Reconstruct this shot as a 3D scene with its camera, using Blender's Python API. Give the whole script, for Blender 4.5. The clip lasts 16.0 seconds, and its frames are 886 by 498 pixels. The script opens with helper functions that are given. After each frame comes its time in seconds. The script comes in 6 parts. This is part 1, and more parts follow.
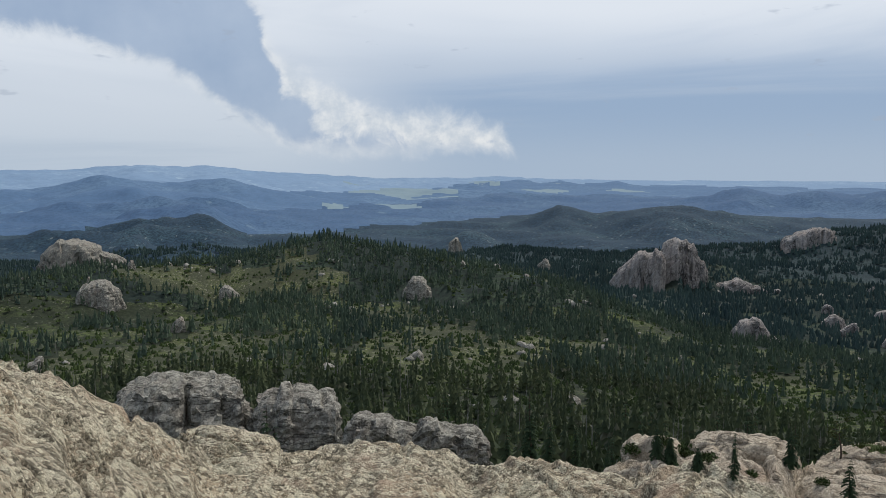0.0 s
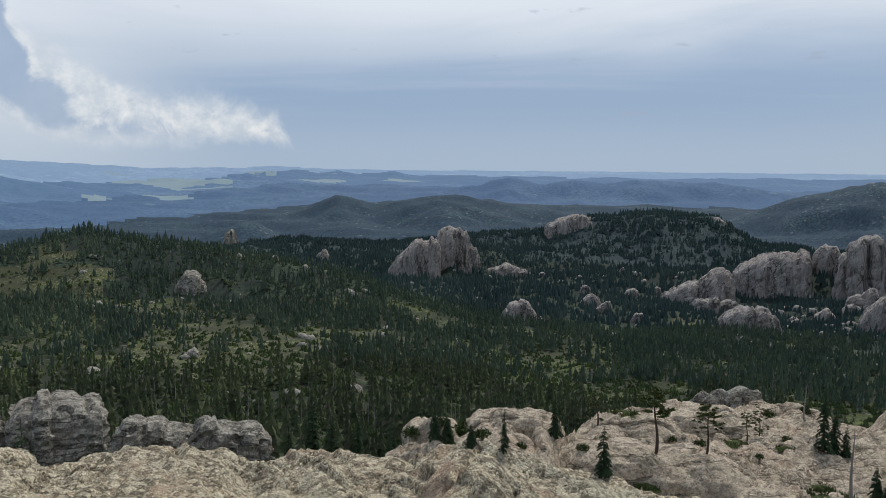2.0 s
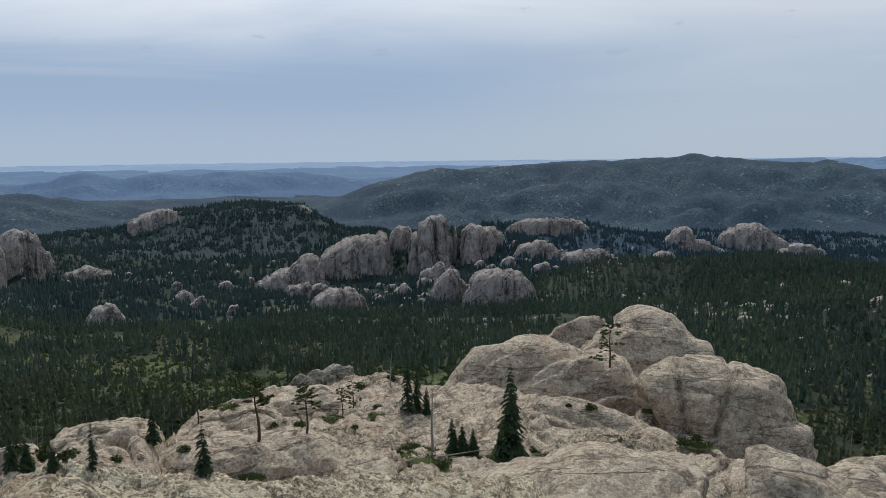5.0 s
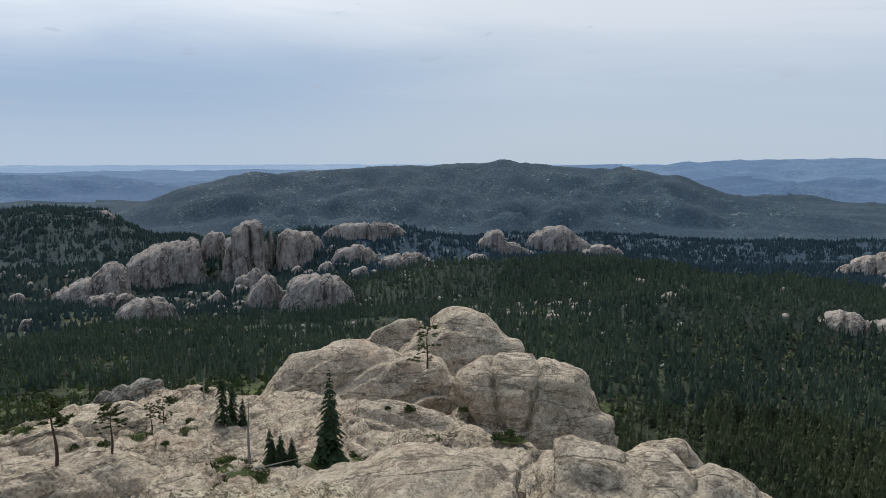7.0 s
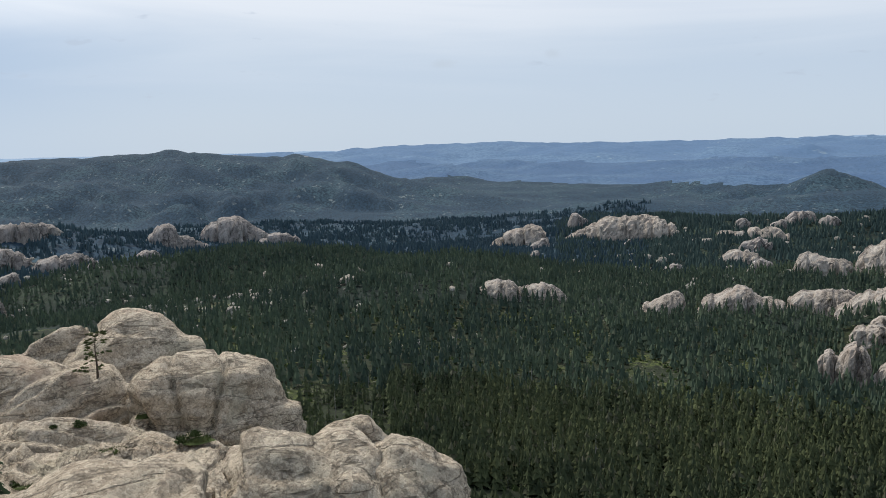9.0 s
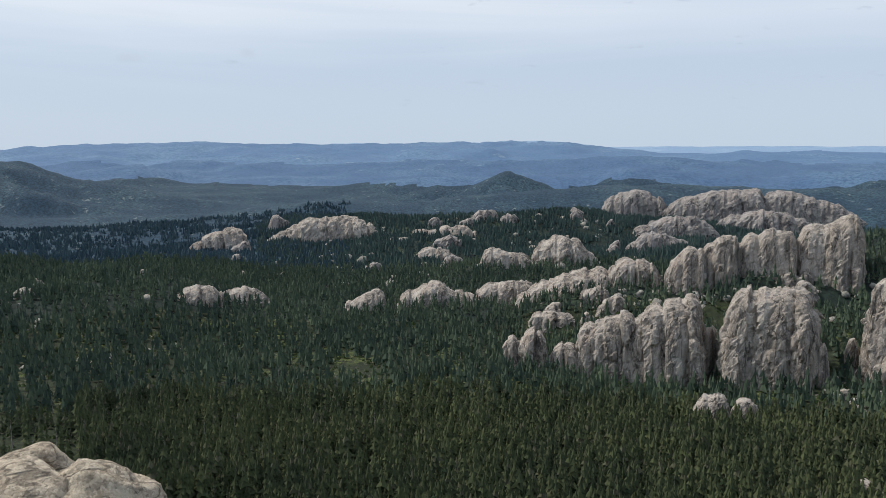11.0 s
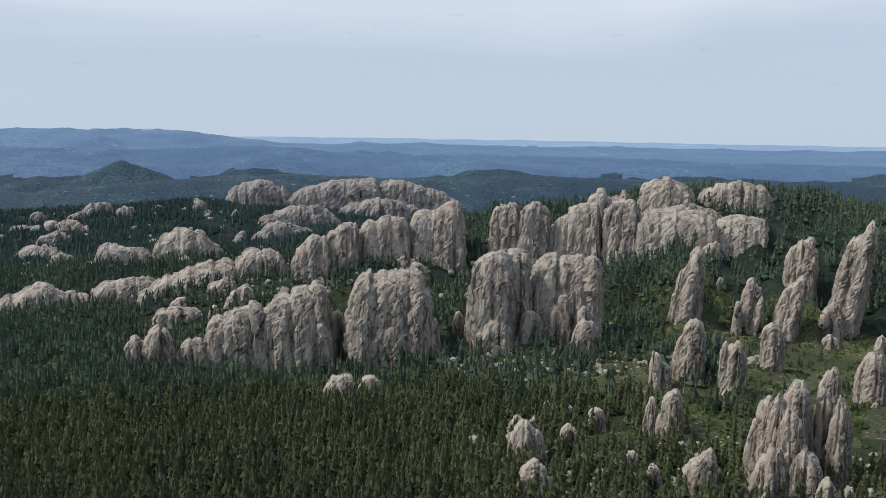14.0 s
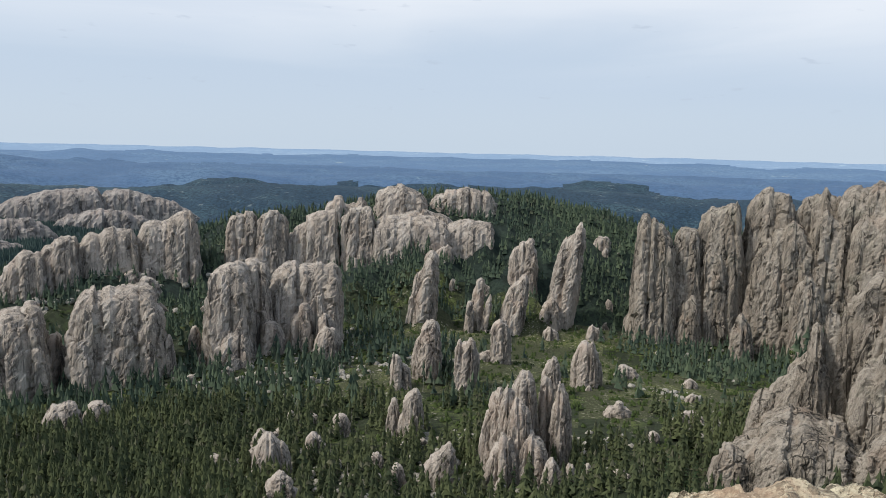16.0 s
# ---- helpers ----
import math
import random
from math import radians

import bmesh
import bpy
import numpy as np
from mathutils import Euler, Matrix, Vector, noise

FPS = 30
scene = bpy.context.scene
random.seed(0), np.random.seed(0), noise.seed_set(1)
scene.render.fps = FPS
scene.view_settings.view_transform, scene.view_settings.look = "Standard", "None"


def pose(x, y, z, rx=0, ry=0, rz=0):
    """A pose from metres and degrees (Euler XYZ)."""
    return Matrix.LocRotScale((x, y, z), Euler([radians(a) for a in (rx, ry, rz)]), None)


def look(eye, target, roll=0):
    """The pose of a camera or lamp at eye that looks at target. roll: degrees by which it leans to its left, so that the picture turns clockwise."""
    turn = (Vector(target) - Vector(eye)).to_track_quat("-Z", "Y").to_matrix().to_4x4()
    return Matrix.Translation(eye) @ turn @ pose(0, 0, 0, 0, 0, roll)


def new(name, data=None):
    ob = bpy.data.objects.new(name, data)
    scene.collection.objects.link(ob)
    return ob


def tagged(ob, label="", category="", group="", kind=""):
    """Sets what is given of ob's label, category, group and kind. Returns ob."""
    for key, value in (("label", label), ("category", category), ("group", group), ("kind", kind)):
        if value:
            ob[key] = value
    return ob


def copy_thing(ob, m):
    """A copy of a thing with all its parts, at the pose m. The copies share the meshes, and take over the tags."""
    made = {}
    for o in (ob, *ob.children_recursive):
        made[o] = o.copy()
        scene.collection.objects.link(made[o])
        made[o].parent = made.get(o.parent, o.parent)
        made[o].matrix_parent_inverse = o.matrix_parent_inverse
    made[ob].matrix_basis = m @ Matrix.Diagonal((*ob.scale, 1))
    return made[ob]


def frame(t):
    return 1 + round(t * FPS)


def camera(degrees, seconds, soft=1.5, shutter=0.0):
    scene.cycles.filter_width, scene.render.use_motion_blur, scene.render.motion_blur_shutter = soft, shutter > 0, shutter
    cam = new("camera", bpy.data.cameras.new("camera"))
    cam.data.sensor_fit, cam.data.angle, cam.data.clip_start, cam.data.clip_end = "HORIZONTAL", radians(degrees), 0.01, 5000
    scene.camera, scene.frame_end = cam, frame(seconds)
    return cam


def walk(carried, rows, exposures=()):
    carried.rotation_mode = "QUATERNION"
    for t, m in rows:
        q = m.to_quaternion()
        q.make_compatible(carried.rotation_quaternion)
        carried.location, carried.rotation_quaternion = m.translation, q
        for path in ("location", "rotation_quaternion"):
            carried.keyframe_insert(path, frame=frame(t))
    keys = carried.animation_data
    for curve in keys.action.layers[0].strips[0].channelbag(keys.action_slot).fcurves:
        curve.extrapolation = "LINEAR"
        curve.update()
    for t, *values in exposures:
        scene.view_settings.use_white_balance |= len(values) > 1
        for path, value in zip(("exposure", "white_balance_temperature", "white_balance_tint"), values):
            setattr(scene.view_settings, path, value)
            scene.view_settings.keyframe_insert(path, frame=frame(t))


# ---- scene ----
EYE = 1.6      # eye height over the summit block
ARM = 0.3      # the camera is held this far ahead of the turning point
PATH = [       # seconds, yaw, pitch, roll
    (0.0, 0.00, -5.33, 0.24),
    (0.5, -3.14, -5.47, 0.57),
    (1.0, -7.04, -5.89, 0.79),
    (1.5, -11.05, -6.10, 0.66),
    (2.0, -15.29, -5.93, 0.44),
    (2.5, -20.18, -5.69, 0.31),
    (3.0, -24.80, -5.63, 0.18),
    (3.5, -29.73, -5.82, 0.26),
    (4.0, -34.52, -5.89, 0.16),
    (6.5, -53.01, -6.91, -0.65),
    (7.0, -55.84, -6.34, -0.04),
    (7.5, -61.04, -6.48, 0.06),
    (8.0, -66.82, -6.56, -0.15),
    (8.5, -72.23, -6.72, -0.64),
    (9.0, -78.02, -7.40, -1.16),
    (9.5, -82.90, -7.71, -1.51),
    (10.0, -88.42, -7.55, -1.14),
    (12.5, -111.03, -7.83, 0.61),
    (13.0, -114.91, -7.77, 0.66),
    (13.5, -119.57, -7.87, 0.73),
    (14.0, -124.29, -8.07, 0.93),
    (14.5, -128.56, -8.13, 1.14),
    (15.0, -133.09, -8.09, 1.30),
    (15.5, -137.74, -7.87, 1.40),
    (16.0, -142.34, -7.16, 1.44),
]
cam = camera(56.34, 16.0, soft=0.8)
walk(cam, [(t, pose(-ARM * math.sin(radians(yaw)), ARM * math.cos(radians(yaw)), EYE, 90 + pitch, 0, yaw) @ pose(0, 0, 0, 0, 0, roll))
           for t, yaw, pitch, roll in PATH],
     exposures=[(0.0, -0.2, 6320, 10), (4.0, -0.18, 6320, 10), (7.0, 0.0, 6400, 10), (9.0, 0.2, 6500, 10), (12.5, 0.2, 6400, 10), (15.0, 0.10, 6400, 10), (16.0, 0.25, 6500, 10)])

# ---- sky and sun ----
SUN_BEARING, SUN_HEIGHT = 38, 52
sun = new("sun", bpy.data.lights.new("sun", "SUN"))
sun.data.energy, sun.data.angle, sun.data.color = 2.8, radians(9), (1.0, 0.95, 0.87)
sun.matrix_world = look((600 * math.sin(radians(SUN_BEARING)), 600 * math.cos(radians(SUN_BEARING)), 600 * math.tan(radians(SUN_HEIGHT))), (0, 0, 0))


class Nodes:
    """Short hand to wire a node tree."""

    def __init__(self, tree):
        self.tree = tree
        tree.nodes.clear()

    def add(self, kind, **sockets):
        node = self.tree.nodes.new(kind)
        for key, value in sockets.items():
            self.put(node, int(key[1:]) if key[0] == "i" and key[1:].isdigit() else key.replace("_", " "), value)
        return node

    def put(self, node, key, value):
        socket = node.inputs[key]
        if isinstance(value, bpy.types.NodeSocket):
            self.tree.links.new(value, socket)
        elif isinstance(value, bpy.types.Node):
            self.tree.links.new(value.outputs[0], socket)
        else:
            socket.default_value = value

    def math(self, op, a, b=0.0, clamp=False):
        node = self.add("ShaderNodeMath", i0=a, i1=b)
        node.operation, node.use_clamp = op, clamp
        return node.outputs[0]

    def step(self, value, lo, hi):
        """0 below lo, 1 above hi, smooth between."""
        node = self.add("ShaderNodeMapRange", Value=value, From_Min=lo, From_Max=hi)
        node.interpolation_type = "SMOOTHSTEP"
        return node.outputs[0]

    def mix(self, fac, a, b, blend="MIX"):
        node = self.tree.nodes.new("ShaderNodeMix")
        node.data_type, node.blend_type = "RGBA", blend
        self.put(node, 0, fac), self.put(node, 6, a), self.put(node, 7, b)
        return node.outputs[2]

    def noise(self, vector, scale, detail=4.0, rough=0.55, distort=0.0):
        return self.add("ShaderNodeTexNoise", Vector=vector, Scale=scale, Detail=detail, Roughness=rough, Distortion=distort).outputs[0]

    def scaled(self, vector, x, y, z):
        return self.add("ShaderNodeMapping", Vector=vector, Scale=(x, y, z)).outputs[0]


def rgb(r, g, b):
    return (r, g, b, 1.0)


def build_sky():
    world = bpy.data.worlds.new("sky")
    scene.world = world
    world.use_nodes = True
    n = Nodes(world.node_tree)
    way = n.add("ShaderNodeTexCoord").outputs["Generated"]
    xyz = n.add("ShaderNodeSeparateXYZ", Vector=way)
    deg = 180 / math.pi
    bearing = n.math("MULTIPLY", n.math("ARCTAN2", xyz.outputs[0], xyz.outputs[1]), deg)
    height = n.math("MULTIPLY", n.math("ARCSINE", xyz.outputs[2]), deg)
    flat = n.add("ShaderNodeCombineXYZ", X=bearing, Y=height).outputs[0]
    clear = n.tree.nodes.new("ShaderNodeTexSky")
    clear.sky_type, clear.sun_disc = "NISHITA", False
    clear.sun_elevation, clear.sun_rotation = radians(SUN_HEIGHT), radians(SUN_BEARING)
    air = n.mix(1.0, clear.outputs[0], rgb(0.1, 0.1, 0.1), "MULTIPLY")
    # high veil: pale towards the zenith, slate blue lower down, in long streaks
    streak = n.noise(n.scaled(flat, 0.020, 0.17, 1), 1.0, 6, 0.55, 0.8)
    soft = n.noise(n.scaled(flat, 0.02, 0.05, 1), 1.0, 3, 0.5)
    lift = n.math("ADD", n.math("MULTIPLY", n.math("SUBTRACT", streak, 0.5), 9.0), n.math("MULTIPLY", n.math("SUBTRACT", soft, 0.5), 9.0))
    level = n.math("ADD", height, lift)
    east = n.step(bearing, 36.0, 66.0)
    west = n.math("SUBTRACT", 1.0, n.step(bearing, -13.0, 4.0))
    slate = n.mix(east, rgb(0.34, 0.46, 0.64), rgb(0.47, 0.56, 0.68))
    slate = n.mix(west, slate, rgb(0.70, 0.76, 0.84))
    high = n.mix(east, rgb(0.88, 0.92, 0.97), rgb(0.72, 0.76, 0.82))
    veil = n.mix(n.step(level, 3.5, 11.0), slate, high)
    veil = n.mix(n.math("MULTIPLY", n.step(streak, 0.48, 0.64), 0.42), veil, rgb(0.46, 0.55, 0.68))
    glow = n.math("MULTIPLY", n.math("SUBTRACT", 1.0, n.step(height, -0.5, 4.5)), 0.6)
    veil = n.mix(glow, veil, n.mix(east, rgb(0.50, 0.61, 0.73), rgb(0.50, 0.59, 0.68)))
    # the towering cloud: a dark slanting base with bright heads on its sunny side
    puff = n.math("MULTIPLY", n.math("SUBTRACT", n.noise(flat, 0.34, 9, 0.62, 0.5), 0.5), 5.0)

    def line(at, value, slope):
        return n.math("ADD", n.math("MULTIPLY", n.math("SUBTRACT", bearing, at), slope), value)
    under = n.math("MAXIMUM", n.math("MINIMUM", line(-24.7, 8.3, -0.03), n.math("MINIMUM", line(-19.5, 6.9, -0.27), line(-13.9, 3.9, -0.6))), 1.6)
    above = n.math("MINIMUM", n.math("MAXIMUM", line(-10.9, 7.6, -1.9), n.math("MAXIMUM", line(-8.6, 6.2, -0.58), line(-1, 4.2, -0.12))), line(4.4, 2.6, -2.6))
    below_top = n.math("ADD", n.math("SUBTRACT", above, height), puff)
    over_base = n.math("ADD", n.math("SUBTRACT", height, under), n.math("MULTIPLY", puff, 0.55))
    cloud = n.math("MULTIPLY", n.step(below_top, -0.7, 1.6), n.step(over_base, -0.8, 0.7))
    thick = n.math("MINIMUM", n.math("MAXIMUM", n.math("MULTIPLY", n.math("ADD", bearing, 12.0), 0.55), 0.15), 1.9)
    shade = n.step(n.math("SUBTRACT", n.math("ADD", below_top, n.math("MULTIPLY", puff, 0.8)), thick), 0.0, 1.9)
    shade = n.math("MULTIPLY", shade, n.step(over_base, -0.5, 0.9))
    fold = n.step(n.noise(flat, 0.75, 7, 0.6), 0.35, 0.68)
    heads = n.mix(fold, rgb(0.66, 0.72, 0.79), rgb(0.93, 0.94, 0.94))
    gloom = n.mix(n.noise(flat, 0.16, 5, 0.55), rgb(0.29, 0.40, 0.58), rgb(0.56, 0.65, 0.78))
    body = n.mix(shade, heads, gloom)
    seen = n.mix(cloud, veil, body)
    # small grey scraps
    scrap = n.noise(n.scaled(flat, 0.30, 0.95, 1), 1.0, 3, 0.6)
    few = n.math("MULTIPLY", n.step(scrap, 0.64, 0.74), n.step(height, 1.5, 3.0))
    few = n.math("MULTIPLY", few, n.math("SUBTRACT", 1.0, n.step(height, 10.0, 12.0)))
    seen = n.mix(n.math("MULTIPLY", few, 0.4), seen, rgb(0.40, 0.46, 0.56))
    ragged = n.math("MULTIPLY", n.math("SUBTRACT", n.noise(flat, 1.1, 5, 0.6), 0.5), 1.6)
    for at, up, wide in ((78.3, 5.2, 1.1), (85.7, 5.7, 0.7)):
        x, y = n.math("DIVIDE", n.math("SUBTRACT", bearing, at), wide), n.math("DIVIDE", n.math("SUBTRACT", height, up), 0.42)
        away = n.math("SQRT", n.math("ADD", n.math("MULTIPLY", x, x), n.math("MULTIPLY", y, y)))
        seen = n.mix(n.math("MULTIPLY", n.step(n.math("ADD", away, ragged), 1.1, 0.2), 0.45), seen, rgb(0.46, 0.52, 0.60))
    full = n.mix(0.93, air, seen)
    back = n.add("ShaderNodeBackground", Color=full, Strength=1.0)
    out = n.add("ShaderNodeOutputWorld", Surface=back.outputs[0])
    return out


build_sky()


# ---- materials ----
def material(name):
    mat = bpy.data.materials.new(name)
    mat.use_nodes = True
    n = Nodes(mat.node_tree)
    return mat, n, n.add("ShaderNodeTexCoord").outputs["Object"]


def finish(n, color, rough=0.9, height=None, strength=0.5, distance=0.1, gloss=0.2):
    shader = n.add("ShaderNodeBsdfPrincipled", Base_Color=color, Roughness=rough)
    shader.inputs["Specular IOR Level"].default_value = gloss
    if height is not None:
        bump = n.add("ShaderNodeBump", Strength=strength, Distance=distance, Height=height)
        n.put(shader, "Normal", bump)
    n.add("ShaderNodeOutputMaterial", Surface=shader.outputs[0])


def granite(name, size, pale, dark, warm, upright=1.0, crystal=0.0, joints=0.75, bedding=0.0, sparkle=1.0, coarse=4.0, stain=0.75, grain=1.0, bloom=0.3):
    """Weathered granite. size: metres of the coarsest mottling; upright below 1 draws streaks out vertically;
    crystal: metres of the coarse crystal knobs; bedding: strength of long level joints."""
    mat, n, place = material(name)
    at = n.scaled(place, 1, 1, upright)
    big = n.noise(at, 1.0 / size, 4, 0.6, 0.4)
    mid = n.noise(at, coarse / size, 8, 0.70, 0.2)
    fine = n.noise(place, 20.0 / size, 8, 0.75)
    color = n.mix(n.step(big, 0.36, 0.64), rgb(*pale), rgb(*warm))
    color = n.mix(n.math("MULTIPLY", n.step(mid, 0.47, 0.62), 0.55 if coarse > 4 else 0.85), color, rgb(*[u * 0.4 + v * 0.6 for u, v in zip(warm, dark)]))
    lichen = n.noise(at, 1.3 / size, 10, 0.74)
    color = n.mix(n.math("MULTIPLY", n.step(lichen, 0.53, 0.62), stain), color, rgb(*dark))
    height = n.math("ADD", n.math("MULTIPLY", mid, 1.2), n.math("MULTIPLY", fine, 0.9))
    if crystal:
        bent = n.add("ShaderNodeVectorMath", i0=place, i1=n.add("ShaderNodeVectorMath", i0=n.add("ShaderNodeTexNoise", Vector=place, Scale=1.5 / crystal, Detail=3.0).outputs[1], i1=(crystal * 0.25,) * 3).outputs[0])
        bent.inputs[1].links[0].from_node.operation = "MULTIPLY"
        for scale, weight in ((1.0, 1.0), (3.2, 0.8)):
            cells = n.add("ShaderNodeTexVoronoi", Vector=bent, Scale=1 / (crystal * scale))
            tone = n.add("ShaderNodeSeparateColor", Color=cells.outputs[1]).outputs[0]
            color = n.mix(n.math("MULTIPLY", n.step(tone, 0.45, 0.05), 0.75 * weight * sparkle), color, rgb(*[v * 0.5 for v in dark]))
            color = n.mix(n.math("MULTIPLY", n.step(tone, 0.62, 0.95), 0.8 * weight * sparkle), color, rgb(*[min(0.75, v * 1.4) for v in pale]))
            height = n.math("ADD", height, n.math("MULTIPLY", n.math("SUBTRACT", tone, cells.outputs[0]), 0.5 * sparkle))
    # fine grain; pits darkened and knobs paled with the bump, relief shade in colour
    color = n.mix(n.math("MULTIPLY", n.step(fine, 0.45, 0.36), 0.9 * grain), color, rgb(*[v * 0.35 for v in dark]))
    color = n.mix(n.math("MULTIPLY", n.step(fine, 0.55, 0.66), 0.7 * grain), color, rgb(*[min(0.72, v * 1.35) for v in pale]))
    sway = n.add("ShaderNodeVectorMath", i0=n.add("ShaderNodeTexNoise", Vector=at, Scale=3.0 / size, Detail=3.0).outputs[1], i1=(size * 0.22,) * 3)
    sway.operation = "MULTIPLY"
    bowed = n.add("ShaderNodeVectorMath", i0=at, i1=sway.outputs[0]).outputs[0]
    gap = 1.0
    for cell, width, weight in ((0.38, 0.045, 1.0), (0.15, 0.05, 0.6)):
        rift = n.add("ShaderNodeTexVoronoi", Vector=bowed, Scale=1 / (size * cell))
        rift.feature = "DISTANCE_TO_EDGE"
        shut = n.math("MULTIPLY", n.step(n.noise(at, 2.2 / size, 2, 0.5), 0.42, 0.60), weight)
        gap = n.math("MULTIPLY", gap, n.math("SUBTRACT", 1.0, n.math("MULTIPLY", shut, n.math("SUBTRACT", 1.0, n.step(rift.outputs[0], width * 0.1, width)))))
    crack = n.math("MULTIPLY", n.math("SUBTRACT", 1.0, gap), joints)
    patch = n.noise(place, 0.7 / size, 5, 0.6, 0.3)
    color = n.mix(n.math("MULTIPLY", n.step(patch, 0.56, 0.70), bloom), color, rgb(*[0.55 * u + 0.45 * v for u, v in zip(pale, (0.26, 0.29, 0.20))]))
    color = n.mix(n.math("MULTIPLY", n.step(patch, 0.44, 0.32), bloom), color, rgb(*[0.5 * u + 0.5 * v for u, v in zip(warm, (0.50, 0.33, 0.24))]))
    if bedding:
        turned = n.add("ShaderNodeMapping", Vector=place, Rotation=(0, 0, radians(45)), Scale=(0.16, 0.75, 1.1)).outputs[0]
        sheet = n.math("ABSOLUTE", n.math("SUBTRACT", n.noise(turned, 2.2 / size, 4, 0.55, 0.2), 0.5))
        crack = n.math("MAXIMUM", crack, n.math("MULTIPLY", n.math("SUBTRACT", 1.0, n.step(sheet, 0.003, 0.024)), bedding))
    color = n.mix(crack, color, rgb(*[v * 0.3 for v in dark]))
    height = n.math("SUBTRACT", height, crack)
    finish(n, color, 0.92, height, 0.9, size * 0.05, 0.15)
    return mat


def foliage(name, low, high, scale, faded=0.0):
    mat, n, place = material(name)
    chance = n.add("ShaderNodeNewGeometry").outputs["Random Per Island"]
    patch = n.noise(place, scale, 3, 0.6)
    mixed = n.math("ADD", n.math("MULTIPLY", chance, 0.55), n.math("MULTIPLY", n.step(patch, 0.3, 0.7), 0.5), True)
    color = n.mix(mixed, rgb(*low), rgb(*high))
    color = n.mix(n.math("MULTIPLY", n.step(chance, 0.90, 0.96), faded), color, rgb(0.105, 0.095, 0.075))
    finish(n, color, 0.85, gloss=0.12)
    return mat


def plain(name, color, shade, scale, rough=0.9):
    mat, n, place = material(name)
    color = n.mix(n.noise(place, scale, 5, 0.65), rgb(*color), rgb(*shade))
    finish(n, color, rough, n.noise(place, scale * 3, 4, 0.6), 0.6, 0.05 / scale)
    return mat


def meadow_ground(name, wood, grass, stone, spread, stones=0.62, tufts=14.0, blots=22.0, rough=1.0):
    """Forest floor with scrub, grass clearings and stony spots; spread: metres of a clearing."""
    mat, n, place = material(name)
    patch = n.noise(place, 1.0 / spread, 6, 0.62, 0.4)
    tuft = n.noise(place, tufts / spread, 8, 0.72)
    rock = n.noise(place, blots / spread, 6, 0.62)
    color = n.mix(n.step(patch, 0.46, 0.62), rgb(*wood), rgb(*grass))
    color = n.mix(n.step(tuft, 0.40, 0.58), rgb(*[v * (1 - 0.58 * rough) for v in wood]), color)
    few = n.math("MULTIPLY", n.step(rock, stones, stones + 0.05), n.step(patch, 0.38, 0.55))
    color = n.mix(n.math("MULTIPLY", few, 0.8), color, rgb(*stone))
    finish(n, color, 0.95, tuft, 0.6, spread / tufts * 0.12)
    return mat


NEAR_GRANITE = granite("foreground granite", 2.2, (0.56, 0.485, 0.355), (0.165, 0.142, 0.10), (0.465, 0.362, 0.245), 1.0, 0.055, 0.10, 0.12, 1.0, 5.0, 0.6, bloom=0.7)
DOME_GRANITE = granite("dome granite", 3.6, (0.555, 0.468, 0.36), (0.165, 0.137, 0.104), (0.455, 0.366, 0.268), 0.8, 0.12, 0.18, 0.5, 0.5, 5.0, 0.55, 0.6, 0.5)
GREY_GRANITE = granite("lichened granite", 3.6, (0.36, 0.34, 0.285), (0.12, 0.112, 0.095), (0.28, 0.25, 0.21), 1.3, 0.2, 0.25, 0.6, 0.6)
SPIRE_GRANITE = granite("spire granite", 10.0, (0.425, 0.378, 0.328), (0.13, 0.118, 0.106), (0.345, 0.295, 0.245), 0.13, joints=0.65, grain=0.6)
RUDDY_GRANITE = granite("ruddy granite", 18.0, (0.34, 0.312, 0.286), (0.125, 0.12, 0.115), (0.285, 0.25, 0.225), 0.2, joints=0.8, grain=0.8)
CLIFF_GRANITE = granite("cliff granite", 9.0, (0.33, 0.293, 0.245), (0.09, 0.083, 0.073), (0.25, 0.213, 0.17), 0.14, joints=0.9, grain=0.7)
# granite greyed and blued by haze in its colour, for far crests
HAZY_FAR_ROCK = granite("haze tinted granite", 20.0, (0.20, 0.215, 0.23), (0.10, 0.115, 0.13), (0.17, 0.18, 0.195), 0.6)
PALE_STONE = granite("pale boulders", 4.0, (0.36, 0.34, 0.295), (0.17, 0.16, 0.14), (0.29, 0.27, 0.23))
NEEDLES = foliage("pine needles", (0.032, 0.044, 0.025), (0.088, 0.102, 0.045), 0.03, 0.5)
# next three: bluish air haze mixed into the needle colours, stronger farther off
FAR_HAZE_NEEDLES = foliage("distant pine needles with haze tint", (0.033, 0.052, 0.042), (0.092, 0.122, 0.072), 0.02, 0.3)
HAZY_NEEDLES = foliage("haze tinted needles on far slopes", (0.026, 0.046, 0.048), (0.062, 0.094, 0.080), 0.012, 0.2)
BLUE_HAZE_NEEDLES = foliage("blue haze needles at the mountain foot", (0.026, 0.050, 0.068), (0.052, 0.086, 0.098), 0.010, 0.1)
HERO_NEEDLES = foliage("spruce needles", (0.014, 0.028, 0.015), (0.042, 0.064, 0.028), 1.0)
PINE_NEEDLES = foliage("open pine needles", (0.045, 0.062, 0.022), (0.115, 0.135, 0.050), 2.0)
SCRUB = foliage("scrub leaves", (0.020, 0.032, 0.012), (0.065, 0.090, 0.028), 0.05)
BARK = plain("bark", (0.10, 0.075, 0.055), (0.045, 0.035, 0.028), 8.0)
DEAD_WOOD = plain("weathered dead wood", (0.30, 0.28, 0.25), (0.16, 0.15, 0.135), 6.0)
GRASS = plain("grass", (0.085, 0.105, 0.032), (0.040, 0.055, 0.018), 2.0)
